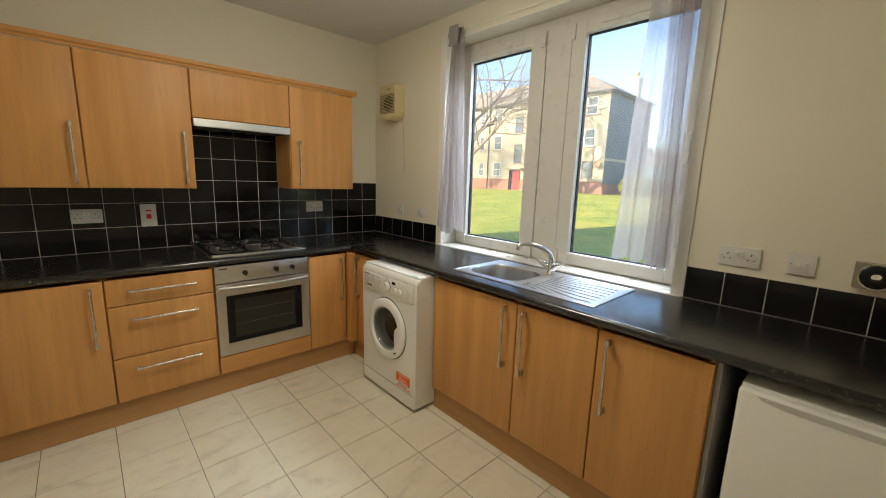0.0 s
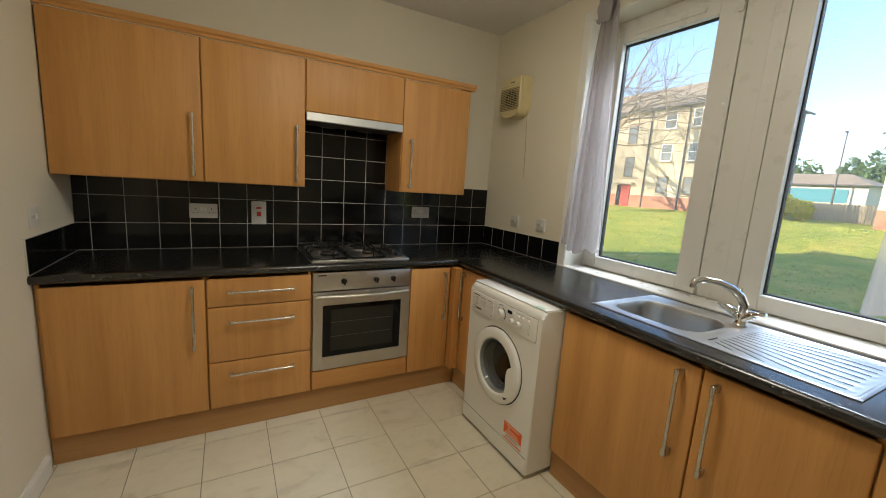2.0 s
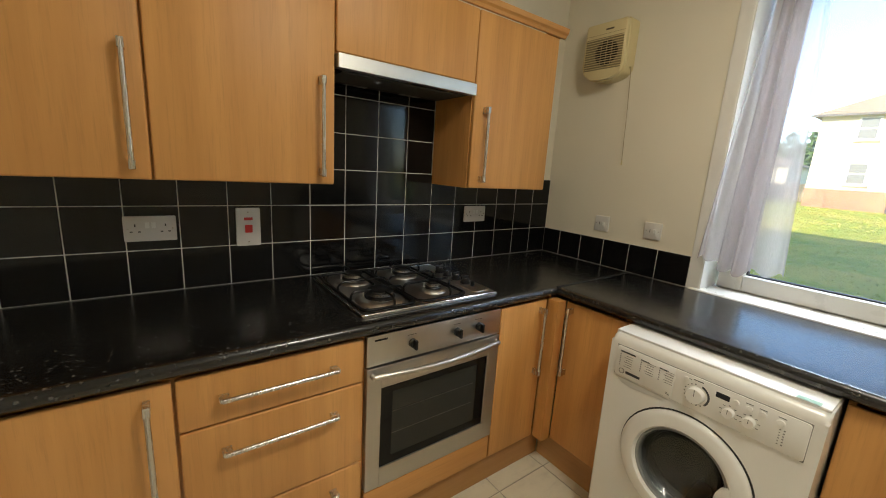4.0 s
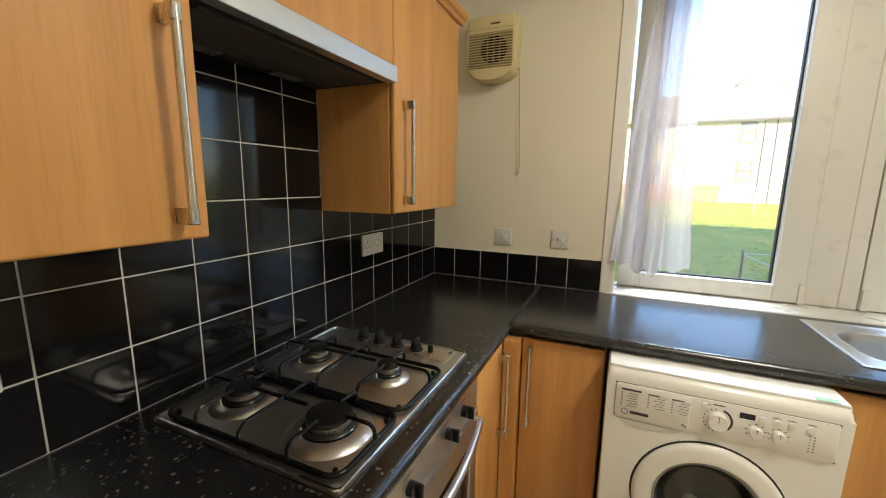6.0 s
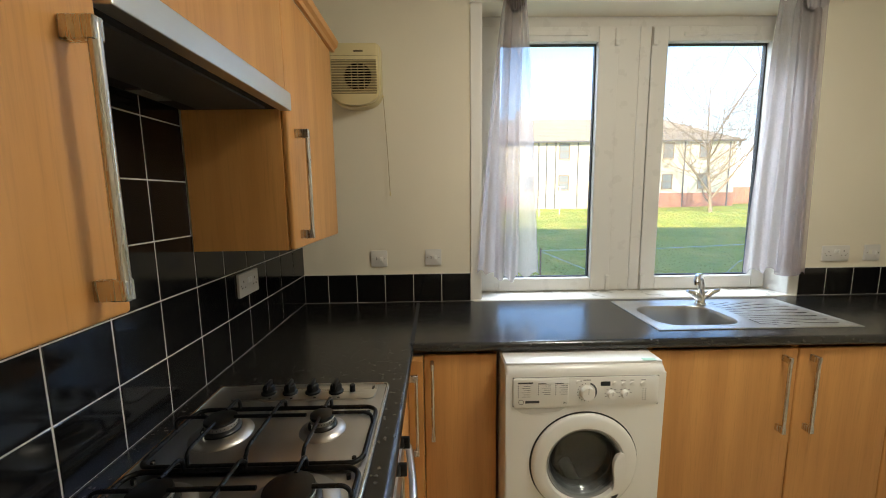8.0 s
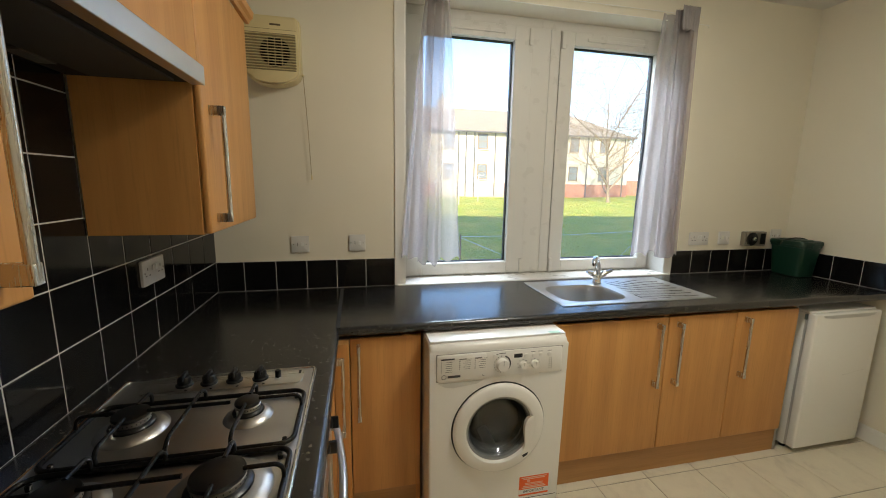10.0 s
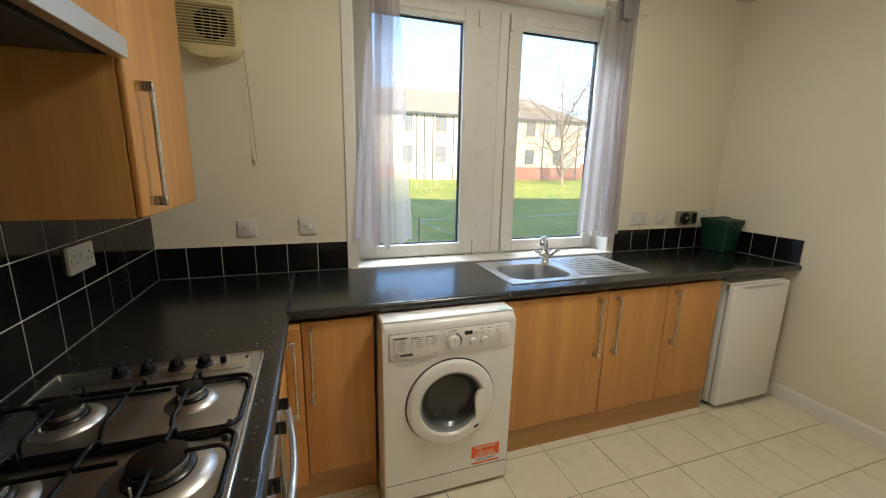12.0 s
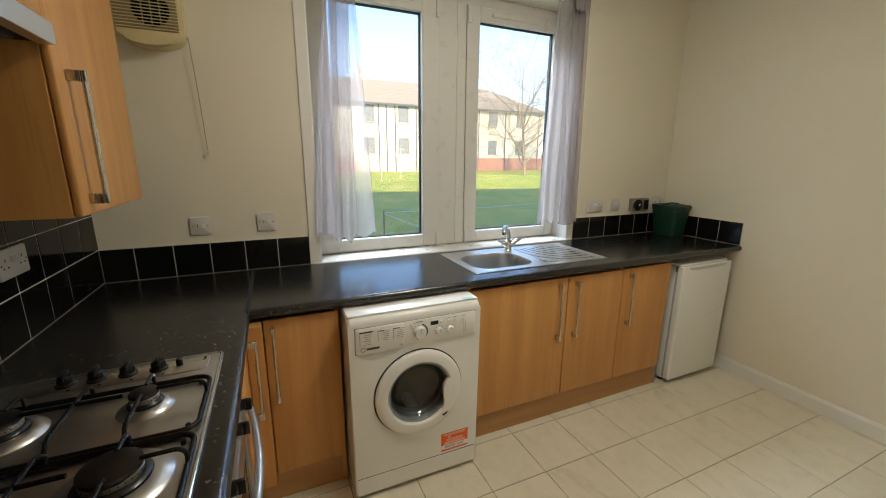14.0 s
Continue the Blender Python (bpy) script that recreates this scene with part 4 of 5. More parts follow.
for y in (-3.075, -3.485):
    part("foot", tube([(-0.55, y, 0.0005), (-0.55, y, 0.022)], 0.016, 12), BLACK, fr)
    part("hinge", box(-0.617, -0.56, y - 0.012, y + 0.012, 0.019, 0.032, 0.002), NICKEL, fr)
part("hinge_plate", box(-0.585, -0.572, -3.049, -3.0445, 0.77, 0.80, 0.001), paint("green-grey clip", (0.16, 0.20, 0.17), 0.5), fr)
sc = bmesh.new()
for k in range(5):
    prism([(0, 0), (0.03 - 0.004 * k, 0.001), (0.03 - 0.004 * k, 0.0022), (0, 0.0012)], on_east(-3.30 - 0.035 * k, 0.452 + 0.004 * k, -0.6304), 0.0003, bm=sc)
part("scuff", sc, paint("grey scuff", (0.42, 0.41, 0.39), 0.6), fd)

# ---- sink and tap ----
SX0, SX1, SY0, SY1 = -0.522, -0.075, -2.50, -1.632
NU, NV = 340, 176
sink = thing("sink", -0.3, -2.06, WT1, "stainless steel inset sink with bowl and ribbed drainer", "sink")


def rounded(x, y, cx, cy, hx, hy, r):
    """Signed distance to a rounded rectangle."""
    qx, qy = abs(x - cx) - hx + r, abs(y - cy) - hy + r
    return math.hypot(max(qx, 0), max(qy, 0)) + min(max(qx, qy), 0) - r


def step(a, b, v):
    v = min(1, max(0, (v - a) / (b - a)))
    return v * v * (3 - 2 * v)


def sink_z(x, y):
    z = WT1 + 0.0035
    edge = -rounded(x, y, (SX0 + SX1) / 2, (SY0 + SY1) / 2, (SX1 - SX0) / 2, (SY1 - SY0) / 2, 0.025)
    z += 0.002 * step(0.0, 0.006, edge) - 0.003 * step(0.010, 0.018, edge)
    d = rounded(x, y, -0.325, -1.862, 0.142, 0.177, 0.085)
    z += 0.0015 * (step(-0.004, 0.006, d) - step(0.012, 0.02, d))
    z -= 0.148 * step(0.006, -0.020, d) + 0.006 * step(-0.03, -0.13, d)
    if y < -2.06:  # ribs fan out over the drainer
        f = (x + 0.30) / (0.13 + 0.10 * step(-2.06, -2.4, y)) * 3.6
        w = step(-2.075, -2.12, y) * step(0.022, 0.05, edge)
        z += w * (0.0012 * math.sin(f * math.pi * 2.6) - 0.0016)
    return z


bm = bmesh.new()
vs = []
for i in range(NV + 1):
    x = SX0 + (SX1 - SX0) * i / NV
    vs.append([bm.verts.new((x, SY0 + (SY1 - SY0) * j / NU, sink_z(x, SY0 + (SY1 - SY0) * j / NU))) for j in range(NU + 1)])
for i in range(NV):
    for j in range(NU):
        bm.faces.new((vs[i][j], vs[i + 1][j], vs[i + 1][j + 1], vs[i][j + 1]))
rim = [e for e in bm.edges if e.is_boundary]
low = bmesh.ops.extrude_edge_only(bm, edges=rim)["geom"]
for g in low:
    if isinstance(g, bmesh.types.BMVert):
        g.co.z = WT1 + 0.0004
SINKM = brushed("sink steel", (0.60, 0.60, 0.59), 0.31, (160, 10, 160))
part("basin", bm, SINKM, sink, smooth=True)
part("waste", lathe([(0.035, 0.001), (0.035, 0.003), (0.026, 0.001), (0, 0.0)], pose(-0.325, -1.862, WT1 - 0.149), 28), CHROME, sink, smooth=True)
part("overflow", prism([(0.03, -0.003), (0.03, 0.003), (-0.03, 0.003), (-0.03, -0.003)], pose(-0.44, -2.10, WT1 + 0.0045), 0.0006), GASKET, sink, "dark overflow slot")

tap = thing("mixer_tap", -0.15, -2.055, WT1 + 0.003, "chrome mixer tap with a swivel spout and two lever handles", "tap")
TX, TY, TZ = -0.15, -2.055, WT1 + 0.003
part("base", lathe([(0, 0), (0.026, 0), (0.026, 0.006), (0.021, 0.012), (0.019, 0.04), (0.017, 0.055), (0, 0.057)], pose(TX, TY, TZ), 28), CHROME, tap, smooth=True)
sp = [Vector((TX, TY, TZ + 0.05)), Vector((TX, TY, TZ + 0.085)), Vector((TX - 0.012, TY + 0.012, TZ + 0.118)), Vector((TX - 0.04, TY + 0.036, TZ + 0.148)), Vector((TX - 0.08, TY + 0.07, TZ + 0.167)),
      Vector((TX - 0.12, TY + 0.104, TZ + 0.172)), Vector((TX - 0.142, TY + 0.122, TZ + 0.165)), Vector((TX - 0.148, TY + 0.127, TZ + 0.148))]
part("spout", tube(sp, [0.019, 0.018, 0.0168, 0.0152, 0.014, 0.0132, 0.014, 0.0148], 16), CHROME, tap, smooth=True)
part("nozzle", tube([sp[-1], sp[-1] + Vector((0, 0, -0.012))], 0.0115, 14), NICKEL, tap, smooth=True)
for s in (-1, 1):
    a = Vector((TX - 0.005, TY, TZ + 0.022))
    d = Vector((-0.12 if s > 0 else -0.05, s * 0.75, 0.66)).normalized()
    v = part("valve", tube([a, a + d * 0.03, a + d * 0.034, a + d * 0.055], [0.014, 0.014, 0.018, 0.017], 14), CHROME, tap, smooth=True)
    e = a + d * 0.055
    out = Vector((-0.2, s * 0.9, 0.35)).normalized()
    part("lever", tube([e - out * 0.012, e + out * 0.01, e + out * 0.032, e + out * 0.046], [0.0125, 0.0135, 0.010, 0.007], 12), CHROME, v, smooth=True)
    part("cap", lathe([(0.011, 0), (0.011, 0.004), (0.007, 0.006), (0, 0.006)], Matrix.Translation(e) @ d.to_track_quat("Z", "Y").to_matrix().to_4x4(), 16), WHITE if s < 0 else CHROME, v, smooth=True)

# ---- extractor fan ----
CREAM = paint("cream plastic", (0.66, 0.55, 0.30), 0.35, 60, 0.03, 0.03)
fan = thing("extractor_fan", -0.05, -0.335, 1.9, "cream plastic wall extractor fan with a slatted grille and pull cord", "extractor fan")


def fan_outline(g):
    w, top = 0.118 - g, 0.14 - g
    pts = [(-w, top - 0.012), (-w + 0.012, top), (w - 0.012, top), (w, top - 0.012)]
    n = 14
    for k in range(n + 1):
        a = math.pi * k / n
        pts.append((w * math.cos(a), -0.075 - (0.07 - g) * math.sin(a) ** 0.8))
    return pts[::-1]


FF = on_east(-0.334, 2.048, 0)
part("housing", prism(fan_outline(-0.004), FF, 0.075, r=0.004), CREAM, fan, smooth=True)
ff = part("front", prism(fan_outline(0.0), FF @ pose(0, 0, 0.0755), 0.026, r=0.010), CREAM, fan, smooth=True)
part("seam", boxes((-0.1022, -0.1005, -0.445, -0.223, 2.128, 2.1295)), paint("seam shadow", (0.25, 0.2, 0.1), 0.6), fan)
part("grille_back", prism(round_rect(0.214, 0.158, 0.006), FF @ pose(0, -0.014, 0.1005), 0.0012), paint("shaded cream plastic", (0.27, 0.22, 0.115), 0.5), fan)
part("fan_opening", lathe([(0.064, 0), (0.064, 0.0008), (0, 0.0008)], FF @ pose(0.018, -0.014, 0.102), 36), material("fan void", (0.003, 0.003, 0.003), 0.9, 0.0, Specular_IOR_Level=0.1), fan, "dark round fan opening")
for k in range(13):
    v0 = -0.086 + 0.012 * k
    part("slat", prism([(-0.107, v0 - 0.0017), (0.107, v0 - 0.0017), (0.107, v0 + 0.0017), (-0.107, v0 + 0.0017)], FF @ pose(0, 0, 0.102), 0.005, r=0.001), CREAM, ff)
for u in (-0.012, 0.018, 0.048):
    part("rib", prism([(u - 0.0012, -0.074), (u + 0.0012, -0.074), (u + 0.0012, 0.046), (u - 0.0012, 0.046)], FF @ pose(0, 0, 0.1025), 0.002), CREAM, ff)
part("maker_mark", prism([(0.0, 0.097), (0.045, 0.097), (0.045, 0.105), (0.0, 0.105)], FF @ pose(0, 0, 0.1012), 0.0005), paint("brown print", (0.10, 0.07, 0.03), 0.5), fan)
part("cord_boss", tube([(-0.03, -0.452, 1.962), (-0.03, -0.463, 1.955)], 0.006, 10), CREAM, fan)
cd = part("pull_cord", tube([(-0.03, -0.460, 1.956), (-0.024, -0.472, 1.72), (-0.02, -0.480, 1.492)], 0.0017, 6), paint("aged cord", (0.40, 0.31, 0.18), 0.8), fan)
part("cord_pull", tube([(-0.02, -0.480, 1.494), (-0.02, -0.4805, 1.485), (-0.02, -0.481, 1.468)], [0.002, 0.0042, 0.0048], 10), CREAM, cd, smooth=True)

# ---- sockets and switches ----
PIN = paint("dark slot", (0.02, 0.018, 0.015), 0.6)
RED = paint("red plastic", (0.55, 0.02, 0.02), 0.3, 50, 0.02)


def plate(name, m, w, h, label, category, group=""):
    o = m.translation
    ob = thing(name, o.x, o.y, o.z, label, category, group)
    part("plate", prism(round_rect(w, h, 0.005, 4), m, 0.009, r=0.0025), PLATE, ob, smooth=True)
    return ob


def slot(ob, m, u, v0, w, h, mat=None, d=0.0004, name="slot"):
    return part(name, prism([(u - w / 2, v0 - h / 2), (u + w / 2, v0 - h / 2), (u + w / 2, v0 + h / 2), (u - w / 2, v0 + h / 2)], m @ pose(0, 0, 0.0091), d), mat or PIN, ob)


def rocker(ob, m, u, v0, w=0.012, h=0.02, mat=None):
    part("rocker", prism([(u - w / 2, v0 - h / 2), (u + w / 2, v0 - h / 2), (u + w / 2, v0 + h / 2), (u - w / 2, v0 + h / 2)], m @ pose(0, 0, 0.0088) @ pose(0, 0, 0, 4), 0.004, r=0.001), mat or WHITE, ob, "small rocker switch")


def screws(ob, m, us):
    for u in us:
        part("screw", lathe([(0.003, 0), (0.0028, 0.0008), (0, 0.001)], m @ pose(u, 0, 0.009), 10), NICKEL, ob)


def twin_socket(m, label):
    ob = plate("twin_socket", m, 0.147, 0.086, label, "socket", "wall sockets")
    for s in (-1, 1):
        c = s * 0.042
        slot(ob, m, c, 0.012, 0.004, 0.009)
        for q in (-1, 1):
            slot(ob, m, c + q * 0.011, -0.010, 0.0075, 0.0042)
        rocker(ob, m, s * 0.009, 0.012)
    screws(ob, m, (-0.062, 0.062))


def spur(m, label):
    ob = plate("fused_switch", m, 0.086, 0.086, label, "switch", "fused switches")
    slot(ob, m, -0.012, 0.0, 0.003, 0.016)
    rocker(ob, m, 0.012, 0.0)
    screws(ob, m, (-0.031, 0.031))
    return ob


twin_socket(on_north(-0.626, 1.154, -0.0085), "white plastic twin socket on the black tiles near the corner")
twin_socket(on_north(-2.079, 1.130, -0.0085), "white plastic twin socket on the black tiles under the wide cabinet")
m = on_north(-1.775, 1.124, -0.0085)
ck = plate("cooker_switch", m, 0.086, 0.147, "white upright cooker switch with a red rocker", "switch")
slot(ck, m, 0, 0.032, 0.03, 0.011, RED, 0.0012, "indicator")
part("rocker", prism(round_rect(0.026, 0.03, 0.002), m @ pose(0, -0.006, 0.009), 0.006, r=0.0015), RED, ck, "red rocker switch")
for v0 in (-0.058, 0.058):
    part("screw", lathe([(0.003, 0), (0.0028, 0.0008), (0, 0.001)], m @ pose(0, v0, 0.009), 10), NICKEL, ck)
spur(on_east(-0.409, 1.139), "white fused switch on the cream wall beside the fan")
spur(on_east(-0.697, 1.142), "white fused switch on the cream wall beside the window")
twin_socket(on_east(-2.884, 1.130), "white plastic twin socket above the worktop by the window")
m = on_east(-3.086, 1.132)
ob = plate("fused_switch", m, 0.086, 0.086, "white fused switch between socket and timer", "switch", "fused switches")
slot(ob, m, -0.014, 0.004, 0.018, 0.026, paint("cream inset", (0.72, 0.70, 0.60), 0.4), 0.0008, "fuse_cover")
rocker(ob, m, 0.012, 0.0)
screws(ob, m, (-0.031, 0.031))
m = on_east(-3.318, 1.126)
tm = thing("timer", -0.01, -3.318, 1.126, "silver heating timer with a black dial ring", "timer")
part("case", prism(round_rect(0.175, 0.095, 0.004), m, 0.032, r=0.003), brushed("timer metal", (0.42, 0.39, 0.34), 0.45, (40, 40, 40)), tm)
part("dial_ring", lathe([(0.042, 0), (0.042, 0.006), (0.036, 0.010), (0.018, 0.010), (0.016, 0.006), (0, 0.006)], m @ pose(-0.03, 0, 0.032), 36), BLACK, tm, "black numbered dial ring", smooth=True)
part("scale_ring", lathe([(0.044, 0), (0.044, 0.002), (0.048, 0.002), (0.048, 0)], m @ pose(-0.03, 0, 0.032), 36), NICKEL, tm)
part("dial_knob", lathe([(0.015, 0), (0.014, 0.016), (0.010, 0.018), (0, 0.018)], m @ pose(-0.03, 0, 0.038), 24), CHROME, tm, smooth=True)
part("side_panel", prism(round_rect(0.04, 0.07, 0.003), m @ pose(0.058, 0, 0.032), 0.004), BLACK, tm)
spur(on_east(-3.52, 1.142), "white switch half hidden behind the green caddy")
m = Matrix(((0, 0, 1, WX), (1, 0, 0, -0.505), (0, 1, 0, 1.135), (0, 0, 0, 1)))
spur(m, "white fused switch on the plain wall by the worktop end")

# ---- food caddy ----
GREEN = paint("dark green plastic", (0.006, 0.038, 0.022), 0.38, 80, 0.05)
bx, by = -0.145, -3.513
cad = thing("food_caddy", bx, by, WT1, "dark green plastic food-waste caddy with a closed lid", "caddy")
bm = bmesh.new()
rows = []
for w, h, z in ((0.168, 0.132, 0.002), (0.176, 0.14, 0.006), (0.204, 0.166, 0.19), (0.212, 0.174, 0.192), (0.212, 0.174, 0.205), (0.196, 0.158, 0.205), (0.16, 0.125, 0.01)):
    rows.append([bm.verts.new((bx + px, by + py, WT1 + z)) for px, py in round_rect(w, h, 0.025, 4)])
for a, b in zip(rows, rows[1:]):
    for k in range(len(a)):
        bm.faces.new((a[k], a[(k + 1) % len(a)], b[(k + 1) % len(a)], b[k]))
bm.faces.new(rows[0][::-1])
bm.faces.new(rows[-1])
part("bucket", bm, GREEN, cad, smooth=True)
lid = part("lid", prism(round_rect(0.222, 0.184, 0.03), pose(bx, by, WT1 + 0.206), 0.026, r=0.008), GREEN, cad, "closed green lid", smooth=True)
part("lid_rib", prism(round_rect(0.15, 0.11, 0.02), pose(bx, by, WT1 + 0.232), 0.005, r=0.002), GREEN, lid, smooth=True)
part("catch", box(bx - 0.118, bx - 0.108, by - 0.025, by + 0.025, WT1 + 0.19, WT1 + 0.222, 0.003), GREEN, cad)
hd = [(bx + 0.112 * math.cos(a) * 0.2, by + 0.1 * math.cos(a), WT1 + 0.2 + 0.045 * math.sin(a)) for a in [math.pi * k / 14 for k in range(15)]]
part("carry_handle", tube(hd, 0.0042, 8), BLACK, cad, "black carry handle folded over the lid", smooth=True)

# ---- curtains ----
SHEER = bpy.data.materials.new("grey sheer voile")
SHEER.use_nodes = True
st = SHEER.node_tree
st.nodes.remove(st.nodes["Principled BSDF"])
dif, trl, tra = st.nodes.new("ShaderNodeBsdfDiffuse"), st.nodes.new("ShaderNodeBsdfTranslucent"), st.nodes.new("ShaderNodeBsdfTransparent")
dif.inputs[0].default_value = (0.50, 0.435, 0.42, 1)
trl.inputs[0].default_value = (0.54, 0.48, 0.48, 1)
m1, m2 = st.nodes.new("ShaderNodeMixShader"), st.nodes.new("ShaderNodeMixShader")
m1.inputs[0].default_value = 0.6
st.links.new(dif.outputs[0], m1.inputs[1])
st.links.new(trl.outputs[0], m1.inputs[2])
wv = st.nodes.new("ShaderNodeTexNoise")
wv.inputs["Scale"].default_value = 60
mr = st.nodes.new("ShaderNodeMapRange")
mr.inputs["To Min"].default_value, mr.inputs["To Max"].default_value = 0.50, 0.66
st.links.new(wv.outputs["Fac"], mr.inputs["Value"])
st.links.new(mr.outputs[0], m2.inputs[0])
st.links.new(tra.outputs[0], m2.inputs[1])
st.links.new(m1.outputs[0], m2.inputs[2])
st.links.new(m2.outputs[0], st.nodes["Material Output"].inputs[0])


HEADING = paint("gathered grey cloth", (0.33, 0.30, 0.29), 0.9, 90, 0.06, 0.08)


def drape(top, bottom, folds, depth, x, z0, z1, seed, bm=None):
    """A hanging sheet between two y-ranges with soft folds that open downwards."""
    rnd = random.Random(seed)
    ph = [rnd.uniform(0, 6.3) for _ in range(4)]
    bm = bm or bmesh.new()
    nu, nv = 110, 46
    g = []
    for j in range(nv + 1):
        f = j / nv
        e = f ** 0.75
        ya, yb = top[0] + (bottom[0] - top[0]) * e, top[1] + (bottom[1] - top[1]) * e
        row = []
        for i in range(nu + 1):
            u = i / nu
            uu = u + 0.03 * math.sin(5 * u + ph[0]) + 0.012 * math.sin(9 * f + 7 * u + ph[3])
            d = depth * (0.55 + 0.45 * f)
            xx = x + d * math.sin(2 * math.pi * folds * uu + ph[1]) + 0.25 * d * math.sin(2 * math.pi * folds * 1.7 * uu + ph[2] + 0.8 * f)
            if j < 3:
                xx = x + (xx - x) * 0.7
            zz = z1 + (z0 - z1) * f + (0.010 * math.sin(2 * math.pi * folds * uu) * f + (0.006 * math.sin(17 * u) if j == nv else 0))
            row.append(bm.verts.new((xx, ya + (yb - ya) * u + 0.004 * math.sin(2 * math.pi * folds * uu + f * 2), zz)))
        g.append(row)
    for j in range(nv):
        for i in range(nu):
            bm.faces.new((g[j][i], g[j][i + 1], g[j + 1][i + 1], g[j + 1][i]))
    return bm


solid("curtain_wire", tube([(-0.010, -0.915, 2.446), (-0.02, -0.93, 2.448), (-0.02, -1.8, 2.444), (-0.02, -2.70, 2.448), (-0.010, -2.715, 2.446)], 0.002, 8), GLOSS, "second thin white curtain wire above the first", "curtain wire")
wire = solid("curtain_wire", tube([(-0.012, -0.893, 2.398), (-0.03, -0.91, 2.40), (-0.03, -1.8, 2.396), (-0.03, -2.74, 2.40), (-0.012, -2.757, 2.398)], 0.0022, 8), GLOSS, "thin white curtain wire across the window head", "curtain wire")
for q, (label, sets) in enumerate((
        ("grey sheer curtain gathered at one side of the window", (((-1.165, -1.075), (-1.255, -1.03), 2.5, 0.012, -0.034, 1.045, 2.43, 3), ((-1.155, -1.075), (-1.145, -1.015), 2.3, 0.028, -0.060, 1.03, 2.455, 8), ((-1.11, -1.065), (-1.06, -0.925), 1.5, 0.012, -0.036, 1.06, 2.435, 12))),
        ("grey sheer curtain hanging open with one wide loose fold", (((-2.60, -2.42), (-2.625, -2.35), 3, 0.014, -0.034, 1.045, 2.43, 5), ((-2.61, -2.50), (-2.63, -2.52), 2.2, 0.031, -0.058, 1.03, 2.455, 9), ((-2.60, -2.55), (-2.63, -2.575), 1.5, 0.012, -0.09, 1.035, 2.435, 14))))):
    ct = thing("curtain", -0.03, -1.1 if q == 0 else -2.57, 1.04, label, "curtain", "sheer curtains")
    for k, s in enumerate(sets):
        part("panel", drape(*s), SHEER, ct, smooth=True)
    ya, yb = sets[1][0]
    head = drape((ya - 0.006, yb + 0.006), (ya + 0.004, yb - 0.004), 7, 0.012, -0.090, 2.345, 2.462, 21 + q)
    drape((ya - 0.006, yb + 0.006), (ya + 0.004, yb - 0.004), 8, 0.010, -0.04, 2.35, 2.458, 31 + q, bm=head)
    part("heading", head, HEADING, ct, "gathered grey curtain heading", smooth=True)

# ---- outside ----
def ground_z(x, y):
    t = min(1, max(0, (x - 3) / 28))
    return -0.75 + 1.2 * (t * t * (3 - 2 * t)) * (0.92 + 0.08 * math.sin(y * 0.11)) + 0.05 * math.sin(x * 0.7 + y * 0.3) * math.sin(y * 0.45)


GRASS = material("lawn", (0.10, 0.16, 0.03), 0.9)
n = Nodes(GRASS)
c = n.ramp(n.noise(0.5, 7, 0.72), (0.36, (0.19, 0.32, 0.020)), (0.5, (0.35, 0.40, 0.026)), (0.62, (0.60, 0.48, 0.07)))
c = n.mix(n.ramp(n.noise(5, 5, 0.7), (0.45, (0, 0, 0)), (0.62, (0.8, 0.8, 0.8))), c, (0.43, 0.36, 0.06))
n.color(n.mix(n.ramp(n.noise(40, 3, 0.7), (0.4, (0, 0, 0)), (0.75, (0.5, 0.5, 0.5))), c, (0.13, 0.215, 0.022)))
n.bump(n.noise(22, 4, 0.7), 0.9, 0.06)
bm = bmesh.new()
xs = [0.3 + 0.8 * k for k in range(60)] + [50, 60, 80, 120, 250, 800]
ys = [-600, -200, -100, -70] + [-50 + 1.6 * k for k in range(70)] + [65, 80, 120, 250, 700]
grid = [[bm.verts.new((x, y, ground_z(x, y))) for y in ys] for x in xs]
for i in range(len(xs) - 1):
    for j in range(len(ys) - 1):
        bm.faces.new((grid[i][j], grid[i + 1][j], grid[i + 1][j + 1], grid[i][j + 1]))
back = [bm.verts.new((-700, y, -0.8)) for y in (-600, 700)]
bm.faces.new([grid[0][-1]] + [grid[0][k] for k in range(len(ys) - 2, -1, -1)] + [back[0], back[1]])
g = setting("ground", bm, GRASS, "sunlit lawn rising gently towards the houses opposite")


def render_coat(name, a, b):
    m = material(name, a, 0.85)
    n = Nodes(m)
    c = n.mix(n.ramp(n.noise(0.6, 6, 0.65), (0.35, (0, 0, 0)), (0.75, (1, 1, 1))), a, b)
    n.color(n.mix(n.ramp(n.noise(3.0, 5, 0.7, (1, 1, 0.25)), (0.5, (0, 0, 0)), (0.8, (0.5, 0.5, 0.5))), c, tuple(v * 0.7 for v in b)))
    n.bump(n.noise(30, 3), 0.4, 0.02)
    return m


COAT_A = render_coat("pale rendered facade", (0.70, 0.64, 0.50), (0.62, 0.55, 0.41))
COAT_B = render_coat("cream rendered facade", (0.64, 0.53, 0.37), (0.54, 0.44, 0.30))
BRICK = render_coat("red brick base", (0.46, 0.22, 0.13), (0.36, 0.15, 0.09))
STONE = render_coat("pale stone base", (0.55, 0.47, 0.36), (0.40, 0.31, 0.22))
PANE = material("far window pane", (0.20, 0.21, 0.21), 0.15)
FAR_FRAME = paint("far white window frame", (0.75, 0.74, 0.70), 0.5)
FAR_WOOD = paint("far brown window frame", (0.22, 0.15, 0.08), 0.6)
PIPE = paint("grey downpipe", (0.12, 0.11, 0.10), 0.6)
